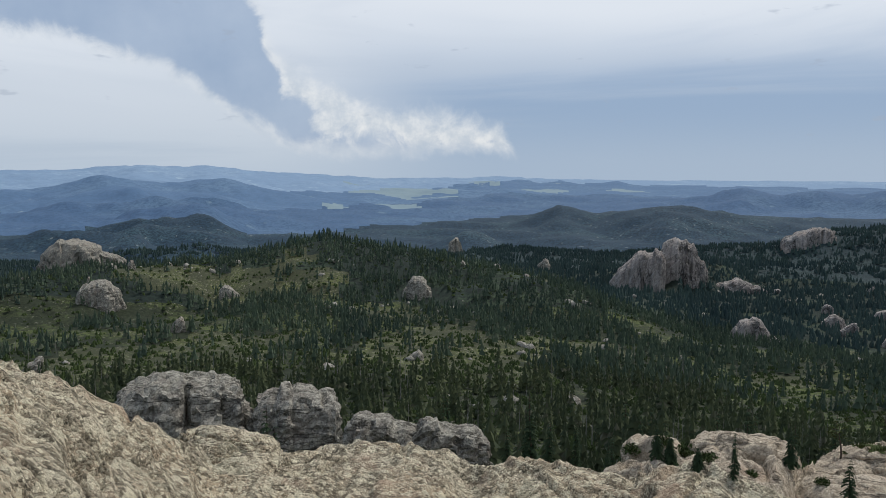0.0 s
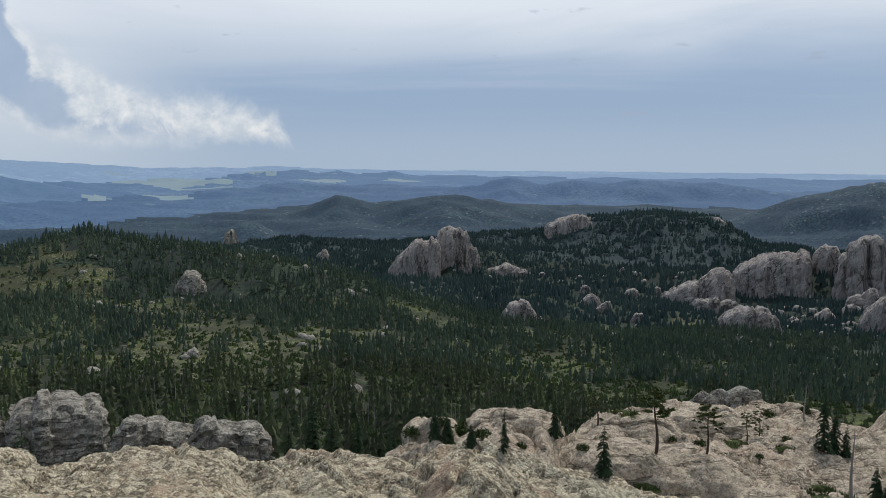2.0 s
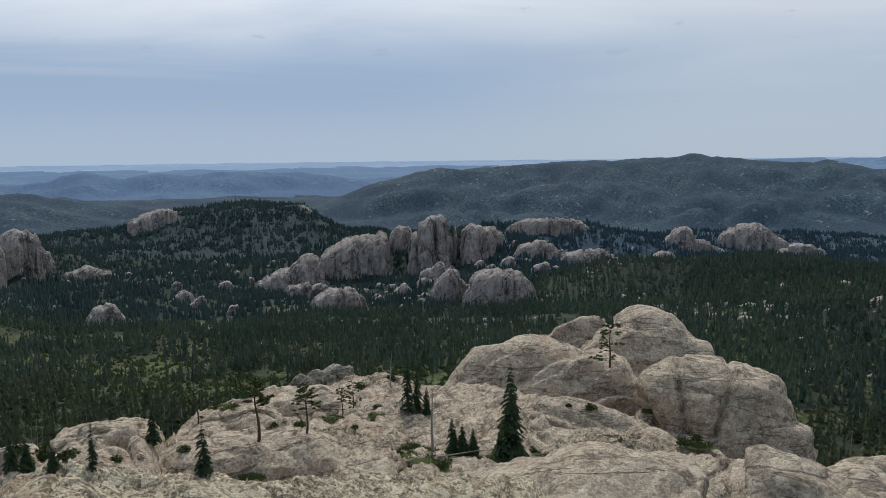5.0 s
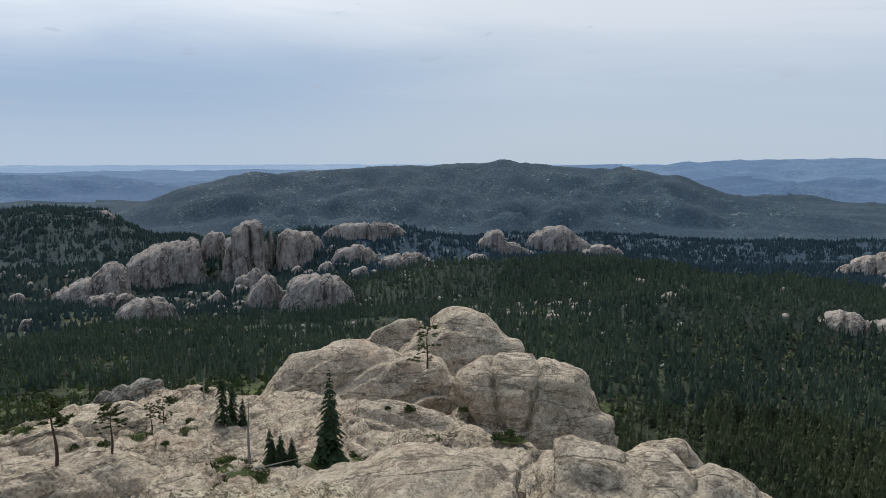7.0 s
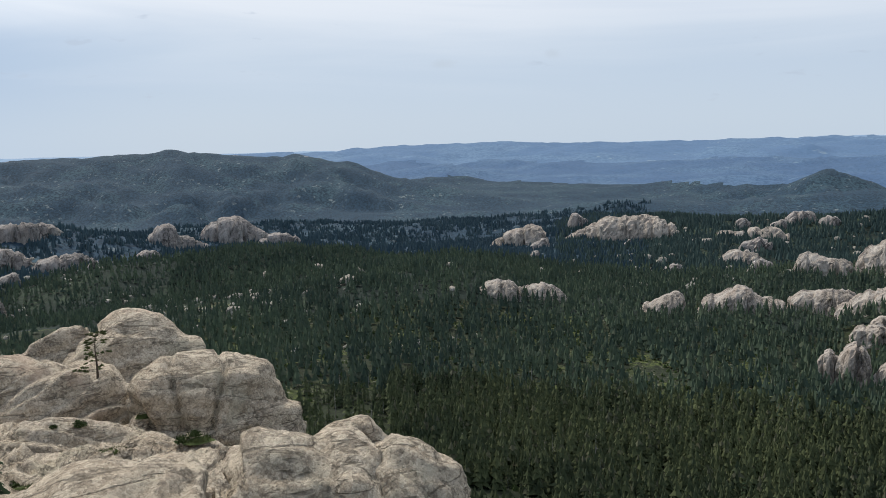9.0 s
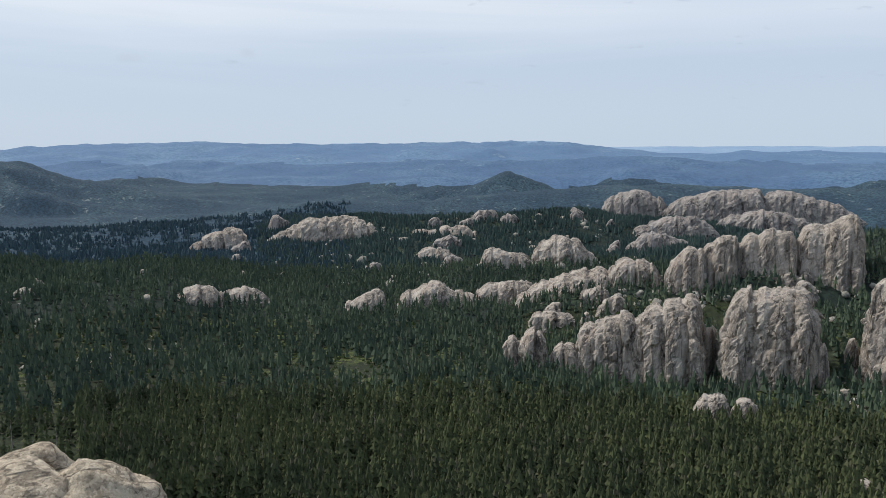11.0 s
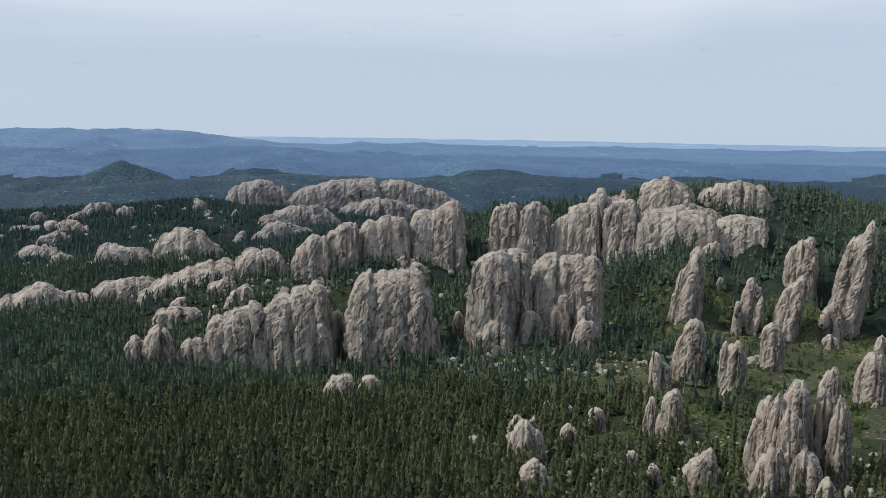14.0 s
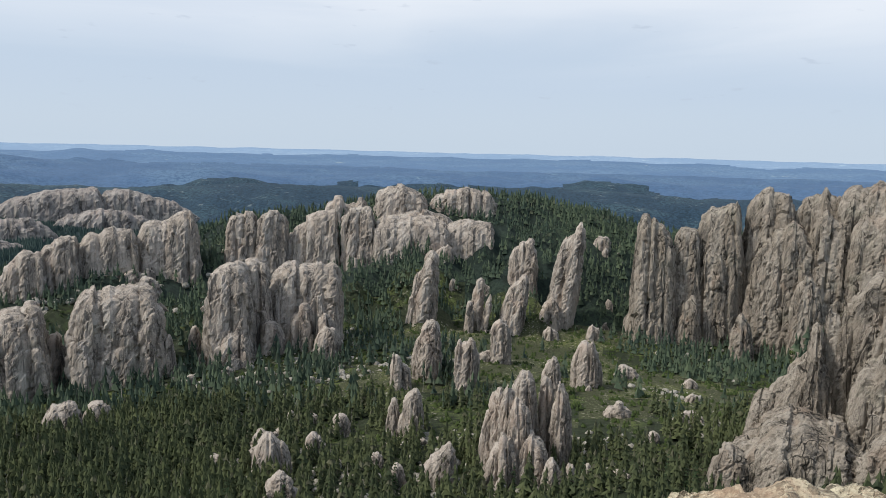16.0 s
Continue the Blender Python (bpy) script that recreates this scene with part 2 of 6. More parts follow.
# pale hay with blue distance haze mixed into both tones
HAZY_HAY = plain("hazy hay", (0.23, 0.30, 0.31), (0.15, 0.22, 0.28), 0.01)
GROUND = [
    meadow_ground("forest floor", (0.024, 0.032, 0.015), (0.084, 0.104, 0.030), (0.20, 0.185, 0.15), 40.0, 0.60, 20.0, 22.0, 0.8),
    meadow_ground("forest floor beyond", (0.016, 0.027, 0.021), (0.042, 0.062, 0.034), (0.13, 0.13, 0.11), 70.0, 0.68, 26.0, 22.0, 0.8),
    # valley to horizon: aerial haze put into the base colours, bluer and paler outward
    meadow_ground("haze tinted wooded valley", (0.021, 0.039, 0.045), (0.038, 0.062, 0.060), (0.11, 0.125, 0.135), 110.0, 0.68, 30.0, 22.0, 0.85),
    meadow_ground("haze tinted wooded mountain", (0.023, 0.050, 0.078), (0.040, 0.076, 0.098), (0.15, 0.175, 0.18), 110.0, 0.61, 22.0, 9.0, 0.8),
    meadow_ground("haze tinted distant woods", (0.066, 0.122, 0.215), (0.090, 0.155, 0.240), (0.14, 0.21, 0.27), 320.0, 0.64, 30.0, 6.0, 0.35),
    meadow_ground("haze tinted far plain", (0.092, 0.160, 0.265), (0.120, 0.195, 0.290), (0.28, 0.34, 0.34), 420.0, 0.65, 24.0, 3.0, 0.2),
    meadow_ground("hazed horizon", (0.19, 0.28, 0.40), (0.23, 0.32, 0.43), (0.30, 0.39, 0.47), 600.0, 0.62, 20.0, 5.0, 0.1),
    meadow_ground("grassy clearing", (0.050, 0.056, 0.026), (0.090, 0.104, 0.032), (0.26, 0.24, 0.195), 26.0, 0.57, 22.0, 26.0, 0.7),
    HAZY_HAY,
]


# ---- shapes ----
def lattice(i, j, k):
    h = (i * 374761393 + j * 668265263 + k * 2147483647 + 1013904223) & 0xFFFFFFFF
    h = ((h ^ (h >> 13)) * 1274126177) & 0xFFFFFFFF
    h = ((h ^ (h >> 16)) * 2146121005) & 0xFFFFFFFF
    return ((h ^ (h >> 15)) & 0xFFFFFF) / float(0x7FFFFF) - 1.0


def value_noise(p):
    """Smooth noise, -1 to 1, at an array of points."""
    cell = np.floor(p).astype(np.int64)
    f = p - cell
    f = f * f * f * (f * (f * 6 - 15) + 10)
    i, j, k = cell[..., 0], cell[..., 1], cell[..., 2]
    total = 0.0
    for a in (0, 1):
        for b in (0, 1):
            for c in (0, 1):
                wa = f[..., 0] if a else 1 - f[..., 0]
                wb = f[..., 1] if b else 1 - f[..., 1]
                wc = f[..., 2] if c else 1 - f[..., 2]
                total = total + wa * wb * wc * lattice(i + a, j + b, k + c)
    return total


def fbm(p, octaves=4, gain=0.5):
    total, amp, norm = 0.0, 1.0, 0.0
    for o in range(octaves):
        total = total + amp * value_noise(p * (2.03 ** o) + 17.3 * o)
        norm, amp = norm + amp, amp * gain
    return total / norm


def billow(p, octaves=3):
    """Rounded swellings that meet in sharp creases, 0 in the creases."""
    total, amp, norm = 0.0, 1.0, 0.0
    for o in range(octaves):
        total = total + amp * np.minimum(1.0, 2.2 * np.abs(value_noise(p * (2.1 ** o) + 11.9 * o)))
        norm, amp = norm + amp, amp * 0.5
    return total / norm


def saw(t):
    """Ramps that end in short steps, 0 to 1."""
    f = t - np.floor(t)
    return np.minimum(f / 0.86, (1 - f) / 0.14)


def mesh_from(name, verts, quads, smooth=True):
    """A mesh from arrays; quads may be triangles."""
    me = bpy.data.meshes.new(name)
    quads = np.asarray(quads, dtype=np.int32)
    sides = quads.shape[1]
    me.vertices.add(len(verts)), me.loops.add(quads.size), me.polygons.add(len(quads))
    me.vertices.foreach_set("co", np.asarray(verts, dtype=np.float32).ravel())
    me.loops.foreach_set("vertex_index", quads.ravel())
    me.polygons.foreach_set("loop_start", np.arange(0, quads.size, sides, dtype=np.int32))
    me.polygons.foreach_set("use_smooth", np.full(len(quads), smooth))
    me.update(calc_edges=True)
    return me


def grid_quads(rows, cols, wrap):
    r, c = np.meshgrid(np.arange(rows - 1), np.arange(cols if wrap else cols - 1), indexing="ij")
    a, b = r * cols + c, r * cols + (c + 1) % cols
    return np.stack([a, b, b + cols, a + cols], -1).reshape(-1, 4)


def part(name, me, mat, parent=None, label=""):
    ob = new(name, me)
    if mat and not me.materials:
        me.materials.append(mat)
    if parent:
        ob.parent = parent
    if label:
        tagged(ob, label)
    return ob


def spot(bearing, d, el=0.0):
    """Plan place and height of what stands d metres off in that bearing and appears el degrees above eye level."""
    a = radians(bearing)
    return np.array([d * math.sin(a), d * math.cos(a), EYE + d * math.tan(radians(el))])


# ---- the lie of the land ----
RINGS = (14, 60, 130, 200, 300, 420, 560, 800, 1100)
BEARINGS = (-60, 0, 20, 35, 55, 75, 95, 112, 128, 145, 160, 180)
LEVELS = (     # ground height at each bearing (a line) and ring, from 60 m out
    (-30, -42, -54, -62, -69, -84, -108, -122),
    (-28, -42, -54, -62, -69, -84, -108, -122),
    (-28, -42, -58, -72, -88, -100, -110, -114),
    (-28, -46, -61, -75, -90, -105, -116, -116),
    (-30, -54, -64, -74, -86, -98, -110, -122),
    (-40, -68, -77, -80, -83, -88, -112, -128),
    (-45, -72, -80, -84, -89, -99, -103, -112),
    (-45, -72, -80, -89, -95, -95, -108, -116),
    (-45, -70, -80, -89, -88, -84, -112, -126),
    (-45, -68, -79, -88, -88, -80, -116, -128),
    (-40, -64, -75, -86, -92, -84, -116, -128),
    (-30, -50, -66, -84, -92, -84, -116, -128),
)
FAR_RINGS = (1100, 1500, 2000, 2600, 3200, 4000, 4950)
FAR_LEVELS = (0, -141, -126, -114, -100, -77, -42)


def ridge(soft, *nodes):
    """A ridge line through (bearing, distance, apparent height in degrees); soft: how far it falls off, in metres per metre."""
    b, d, e = np.array(nodes).T
    return b, d, EYE + d * np.tan(np.radians(e)), soft


RIDGES = [
    ridge(0.20, (-45, 430, -8.2), (-28, 450, -7.1), (-23, 480, -6.4), (-15, 520, -6.2), (-11, 540, -5.3), (-8, 545, -4.6), (-5, 540, -5.3), (0, 530, -6.1), (4, 500, -6.9), (7, 480, -7.5), (11, 450, -8.9), (14, 420, -10.2), (20, 380, -12.6), (26, 330, -15)),
    ridge(0.30, (9, 900, -9.5), (11.5, 900, -8.4), (13.5, 900, -7.0), (15.7, 900, -5.5), (18, 910, -5.8), (20, 920, -6.6), (24, 920, -8)),
    ridge(0.22, (15, 1200, -5.4), (18, 1200, -4.9), (22.5, 1200, -4.5), (25, 1200, -3.7), (29.6, 1220, -3.2), (33.5, 1230, -3.5), (35.4, 1240, -4.8), (39, 1240, -6)),
    ridge(0.22, (28, 880, -9.6), (33, 880, -7.8), (37, 890, -6.5), (40, 900, -5.9), (44, 910, -5.4), (48, 910, -5.1), (53, 920, -5.0), (56, 920, -5.6), (60, 920, -6.8), (66, 920, -8.2)),
    ridge(0.20, (50, 640, -9.0), (55, 650, -7.6), (60, 660, -7.6), (64, 660, -7.2), (68, 650, -7.4), (72, 640, -7.7), (75.5, 620, -8.6), (79, 600, -9.3), (82, 580, -9.8), (86, 560, -10.6), (90, 540, -11.6)),
    ridge(0.20, (77, 960, -8.4), (81, 960, -7.2), (86.7, 980, -6.0), (91, 1000, -5.8), (95, 1000, -5.7), (99, 1020, -5.4), (104, 1040, -5.2), (108, 1050, -4.9), (110.5, 1050, -5.4), (114, 1050, -6.8), (118, 1050, -8)),
    ridge(0.34, (104, 440, -11.8), (110, 450, -10.2), (114, 470, -9.2), (118, 490, -7.9), (122, 500, -7.2), (126, 510, -7.4), (130, 520, -7.4)),
    ridge(0.40, (124, 560, -7.5), (128, 560, -5.4), (134, 560, -4.9), (139, 560, -4.0), (143, 570, -3.6), (146.0, 575, -3.59), (148.3, 575, -3.75), (150.7, 575, -4.14), (153.0, 575, -4.59), (154.5, 575, -5.07), (158, 570, -5.8), (160, 560, -6.0), (166, 540, -5.0), (172, 520, -4.4), (184, 500, -5)),
    ridge(0.45, (158, 235, -22), (162, 235, -20), (166, 232, -18), (170, 225, -16), (180, 210, -14)),
]
FAR_RIDGES = [
    # the long mountain
    ridge(0.30, (30, 1900, -5.6), (34.3, 1950, -3.7), (38.1, 2000, -2.05), (42.6, 2050, -1.0), (44.4, 2080, -1.2), (50.3, 2100, -0.72), (55.7, 2100, -0.58), (58.3, 2100, -0.5), (60, 2100, -0.16), (62, 2100, -0.5), (64.2, 2100, -0.66), (67.2, 2080, -0.9), (68.1, 2080, -0.68), (69, 2080, -0.9), (71.7, 2050, -1.3), (75, 2000, -2.4), (80, 1900, -3.5), (86.7, 1750, -5.1), (92, 1600, -6.2)),
    # dark hills to the north
    ridge(0.20, (-1, 1900, -5.0), (4.5, 2000, -3.75), (7.9, 2050, -2.2), (10.3, 2050, -2.85), (13, 2000, -2.5), (15.9, 2000, -2.15), (20, 2000, -2.75), (23, 2000, -3.2), (27, 2000, -4.2)),
    ridge(0.17, (-34, 2000, -3.0), (-27, 2000, -4.2), (-18.3, 2050, -2.9), (-15.4, 2050, -2.35), (-12.9, 2050, -2.75), (-9.5, 2000, -3.5), (-5, 2000, -4.6)),
    ridge(0.30, (-1.5, 1500, -5.4), (0.2, 1500, -4.7), (1.4, 1500, -4.05), (2.8, 1500, -4.3), (5, 1500, -5.6)),
    ridge(0.20, (12, 2800, -2.3), (15.1, 2900, -1.95), (17.5, 2950, -1.5), (19.8, 2950, -0.92), (22.2, 2950, -1.45), (24.5, 2950, -1.1), (26.2, 2950, -1.35), (28, 2950, -1.1), (33.4, 2950, -1.25), (38.1, 2900, -1.8), (42, 2900, -2.4)),
    ridge(0.22, (-32, 2900, -1.4), (-26.3, 2900, -1.2), (-22.4, 2900, -0.28), (-18.3, 2900, -0.85), (-14.7, 2900, -0.48), (-12.5, 2900, -1.05), (-8, 2900, -2)),
    # flat-topped rim and ridges to the east
    ridge(0.10, (58, 4300, -1.3), (64, 4300, -0.6), (69.8, 4300, -0.55), (74.5, 4300, -0.25), (83, 4300, -0.14), (90.7, 4300, -0.32), (97, 4300, -0.26), (102, 4300, -0.16), (107.2, 4300, -0.2), (109, 4300, -0.5), (113, 4300, -1.0)),
    ridge(0.16, (72, 2700, -2.6), (75, 2700, -1.9), (78.4, 2700, -1.55), (81.4, 2700, -2.2), (85, 2700, -2.9)),
    ridge(0.14, (82, 3100, -2.7), (86.8, 3100, -2.1), (93, 3100, -1.68), (98, 3100, -1.4), (101.7, 3100, -1.45), (104.5, 3150, -1.5), (109.6, 3150, -1.2), (113.9, 3150, -1.2), (117.4, 3150, -1.6), (121.5, 3100, -2.0), (126, 3100, -2.6)),
    ridge(0.34, (97, 1700, -5.0), (99.4, 1700, -4.0), (101.3, 1700, -2.8), (103.1, 1700, -2.17), (105.3, 1700, -3.0), (107.7, 1700, -4.1), (110, 1700, -5.2)),
    ridge(0.14, (112, 3900, -1.5), (116, 3900, -1.05), (118.9, 3900, -0.8), (127.6, 3900, -1.05), (135, 3900, -1.4), (144, 3900, -1.35), (150.5, 3900, -1.05), (160, 3900, -1.3), (171, 3900, -1.15), (182, 3900, -1.2)),
    ridge(0.14, (122, 2600, -2.9), (132, 2600, -2.3), (142, 2650, -2.0), (150, 2650, -2.3), (158, 2600, -2.5), (163, 2600, -2.0), (169, 2600, -2.5), (180, 2600, -2.2)),
    # wooded swells beyond the spires
    ridge(0.22, (80, 1400, -5.4), (86, 1400, -4.5), (90, 1380, -4.1), (96, 1400, -4.4), (100, 1450, -3.9), (108, 1450, -3.3), (114, 1500, -3.0), (122, 1500, -3.3), (130, 1500, -2.9), (140, 1540, -3.1), (150, 1500, -2.7), (160, 1500, -3.2), (170, 1500, -2.6), (182, 1500, -3)),
    ridge(0.22, (88, 2100, -3.6), (94, 2100, -2.9), (97, 2100, -2.6), (108, 2100, -2.5), (111, 2100, -1.9), (115, 2100, -2.2), (120, 2150, -2.5), (126, 2100, -2.0), (133, 2100, -2.6), (140, 2100, -2.1), (147, 2100, -2.6), (153, 2100, -1.9), (160, 2100, -2.5), (168, 2100, -2.0), (182, 2100, -2.4)),
    # blue hills on the horizon
    ridge(0.06, (-45, 4500, -0.2), (-28, 4500, -0.1), (-22.7, 4500, 0.12), (-20.3, 4500, 0.4), (-18, 4500, 0.2), (-15.7, 4500, 0.3), (-12.1, 4500, -0.05), (-8.7, 4500, -0.25), (-4, 4500, -0.5), (4, 4500, -0.4), (12, 4500, -0.6)),
]


def land(bearing, r):
    """Ground height at arrays of bearings (degrees) and distances (metres)."""
    bearing, r = np.broadcast_arrays(np.atleast_1d(np.asarray(bearing, float)), np.asarray(r, float))
    a = np.radians(bearing)
    x, y = r * np.sin(a), r * np.cos(a)
    table = np.column_stack([np.full(len(BEARINGS), -10.0), np.array(LEVELS, float)])
    fb = np.interp(bearing, BEARINGS, np.arange(len(BEARINGS)))
    fr = np.interp(np.log(r), np.log(RINGS), np.arange(len(RINGS)))
    ib, ir = np.minimum(fb.astype(int), len(BEARINGS) - 2), np.minimum(fr.astype(int), len(RINGS) - 2)
    ub, ur = fb - ib, fr - ir
    ub, ur = ub * ub * (3 - 2 * ub), ur
    near = (table[ib, ir] * (1 - ub) + table[ib + 1, ir] * ub) * (1 - ur) + (table[ib, ir + 1] * (1 - ub) + table[ib + 1, ir + 1] * ub) * ur
    far = np.interp(r, FAR_RINGS, (-120,) + FAR_LEVELS[1:])
    z = np.where(r < 1100, near, np.where(r < 1500, near + (far - near) * (r - 1100) / 400, far))
    flat = np.stack([x, y, 0 * x], -1)
    rough = fbm(flat / 120, 4)
    z = z + rough * np.interp(r, (14, 150, 500, 1400, 2200, 4900), (0.5, 5, 13, 16, 12, 6))
    for b, d, top, soft in RIDGES + FAR_RIDGES:
        inside = (bearing > b[0] - 3) & (bearing < b[-1] + 3)
        if not inside.any():
            continue
        bb, rr = bearing[inside], r[inside]
        crest, at = np.interp(bb, b, top), np.interp(bb, b, d)
        fade = np.clip(np.minimum(bb - b[0] + 3, b[-1] + 3 - bb) / 3, 0, 1)
        away = np.abs(rr - at)
        bend = at * 0.035
        wild = fbm(flat[inside] / (at * 0.055)[:, None], 4)
        spur = billow(flat[inside] / (at * 0.05)[:, None] + 5, 3) - 0.55
        slope = soft * (np.sqrt(away ** 2 + bend ** 2) - bend) * (1 + 0.5 * wild)
        high = crest - slope - (1 - fade) * 90 + at * 0.0034 * fbm(flat[inside] / (at * 0.022)[:, None], 4) + at * spur * (0.002 + 0.012 * np.clip(away / (at * 0.1), 0, 1)) * (soft / 0.3) ** 1.5
        k = at * 0.006
        zz = z[inside]
        h = np.clip(0.5 + 0.5 * (high - zz) / k, 0, 1)
        z[inside] = zz * (1 - h) + high * h + k * h * (1 - h)
    return z


MEADOWS = ((-17.5, 300, 42), (-22.5, 285, 30), (-13, 315, 24), (-1, 272, 30), (1.5, 250, 20), (25.8, 545, 24), (-10.5, 505, 15), (-4, 400, 20), (9, 330, 20), (62, 500, 30), (40, 480, 24), (52, 520, 22), (33, 600, 20), (46, 610, 22), (150, 330, 34), (156, 300, 36), (152, 400, 30), (139, 290, 22))


def clearing(b, r):
    """True on the grassy clearings of the forest."""
    a = np.radians(b)
    x, y = r * np.sin(a), r * np.cos(a)
    p = np.stack([x, y, 0 * x], -1)
    edge = fbm(p / 18 + 5, 3)
    open_air = (fbm(p / 75 + 31, 3) > np.interp(b, (-40, 20, 40, 55, 118, 130, 150, 170), (0.28, 0.30, 0.40, 9, 9, 0.36, 0.24, 0.30))) & (r < 520)
    for mb, mr, size in MEADOWS:
        mx, my, _ = spot(mb, mr)
        open_air |= np.hypot(x - mx, y - my) < size * (1 + 0.9 * edge)
    return open_air


def build_ground():
    fine = np.arange(-40, 180.01, 0.36)
    coarse = np.arange(184, 319, 4.0)
    bearing = np.concatenate([fine, coarse])
    r = np.concatenate([(0.5, 3, 7, 11), np.geomspace(14, 1500, 140), np.geomspace(1500, 4950, 84)[1:]])
    bb, rr = np.meshgrid(bearing, r)
    wrapped = np.where(bb > 180, np.where(bb > 249, bb - 360, 180), bb)
    z = land(np.clip(wrapped, -60, 180), rr)
    a = np.radians(bb)
    verts = np.stack([rr * np.sin(a), rr * np.cos(a), z], -1).reshape(-1, 3)
    quads = grid_quads(len(r), len(bearing), True)
    quads = quads[:, ::-1]
    me = mesh_from("ground", verts, quads)
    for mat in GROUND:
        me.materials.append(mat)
    mid = verts[quads].mean(1)
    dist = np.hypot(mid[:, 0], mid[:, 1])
    # land to the north and south counts as farther and gets hazier colours
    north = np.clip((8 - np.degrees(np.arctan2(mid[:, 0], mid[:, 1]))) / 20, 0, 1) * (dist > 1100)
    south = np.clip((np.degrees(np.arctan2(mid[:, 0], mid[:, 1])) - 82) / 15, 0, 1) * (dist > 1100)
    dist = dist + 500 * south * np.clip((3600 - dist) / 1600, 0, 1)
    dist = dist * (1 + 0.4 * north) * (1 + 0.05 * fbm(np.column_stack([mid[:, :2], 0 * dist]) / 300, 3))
    # the mountain foot also takes the haze-blue mountain colour
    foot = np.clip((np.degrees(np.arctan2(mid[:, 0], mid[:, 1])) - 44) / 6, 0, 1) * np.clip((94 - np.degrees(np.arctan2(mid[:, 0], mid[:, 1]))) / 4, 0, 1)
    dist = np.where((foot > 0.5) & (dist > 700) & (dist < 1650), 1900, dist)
    # distance picks the colour band; the outer bands have haze painted in
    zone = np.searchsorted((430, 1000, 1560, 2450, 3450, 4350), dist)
    # hay fields on the plain, haze in their colour: bearings and distances
    way, far = np.degrees(np.arctan2(mid[:, 0], mid[:, 1])), np.hypot(mid[:, 0], mid[:, 1])
    wob = fbm(np.column_stack([mid[:, :2], 0 * far]) / 160 + 4, 4)
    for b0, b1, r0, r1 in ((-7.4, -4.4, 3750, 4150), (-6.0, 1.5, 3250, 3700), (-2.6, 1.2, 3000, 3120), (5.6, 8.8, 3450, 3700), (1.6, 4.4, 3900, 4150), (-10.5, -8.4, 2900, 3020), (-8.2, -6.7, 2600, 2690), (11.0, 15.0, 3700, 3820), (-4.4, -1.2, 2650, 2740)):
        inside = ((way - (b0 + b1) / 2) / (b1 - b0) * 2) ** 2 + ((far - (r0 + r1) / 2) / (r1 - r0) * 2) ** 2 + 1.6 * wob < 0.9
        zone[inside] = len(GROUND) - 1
    zone[clearing(way, far) & (far < 620)] = len(GROUND) - 2
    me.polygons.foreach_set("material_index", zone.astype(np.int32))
    ob = new("ground", me)
    tagged(ob, "wooded granite hills and valleys running out to a hazy plain", "ground", kind="structure")


build_ground()

TAKEN = []     # plan circles where no tree grows


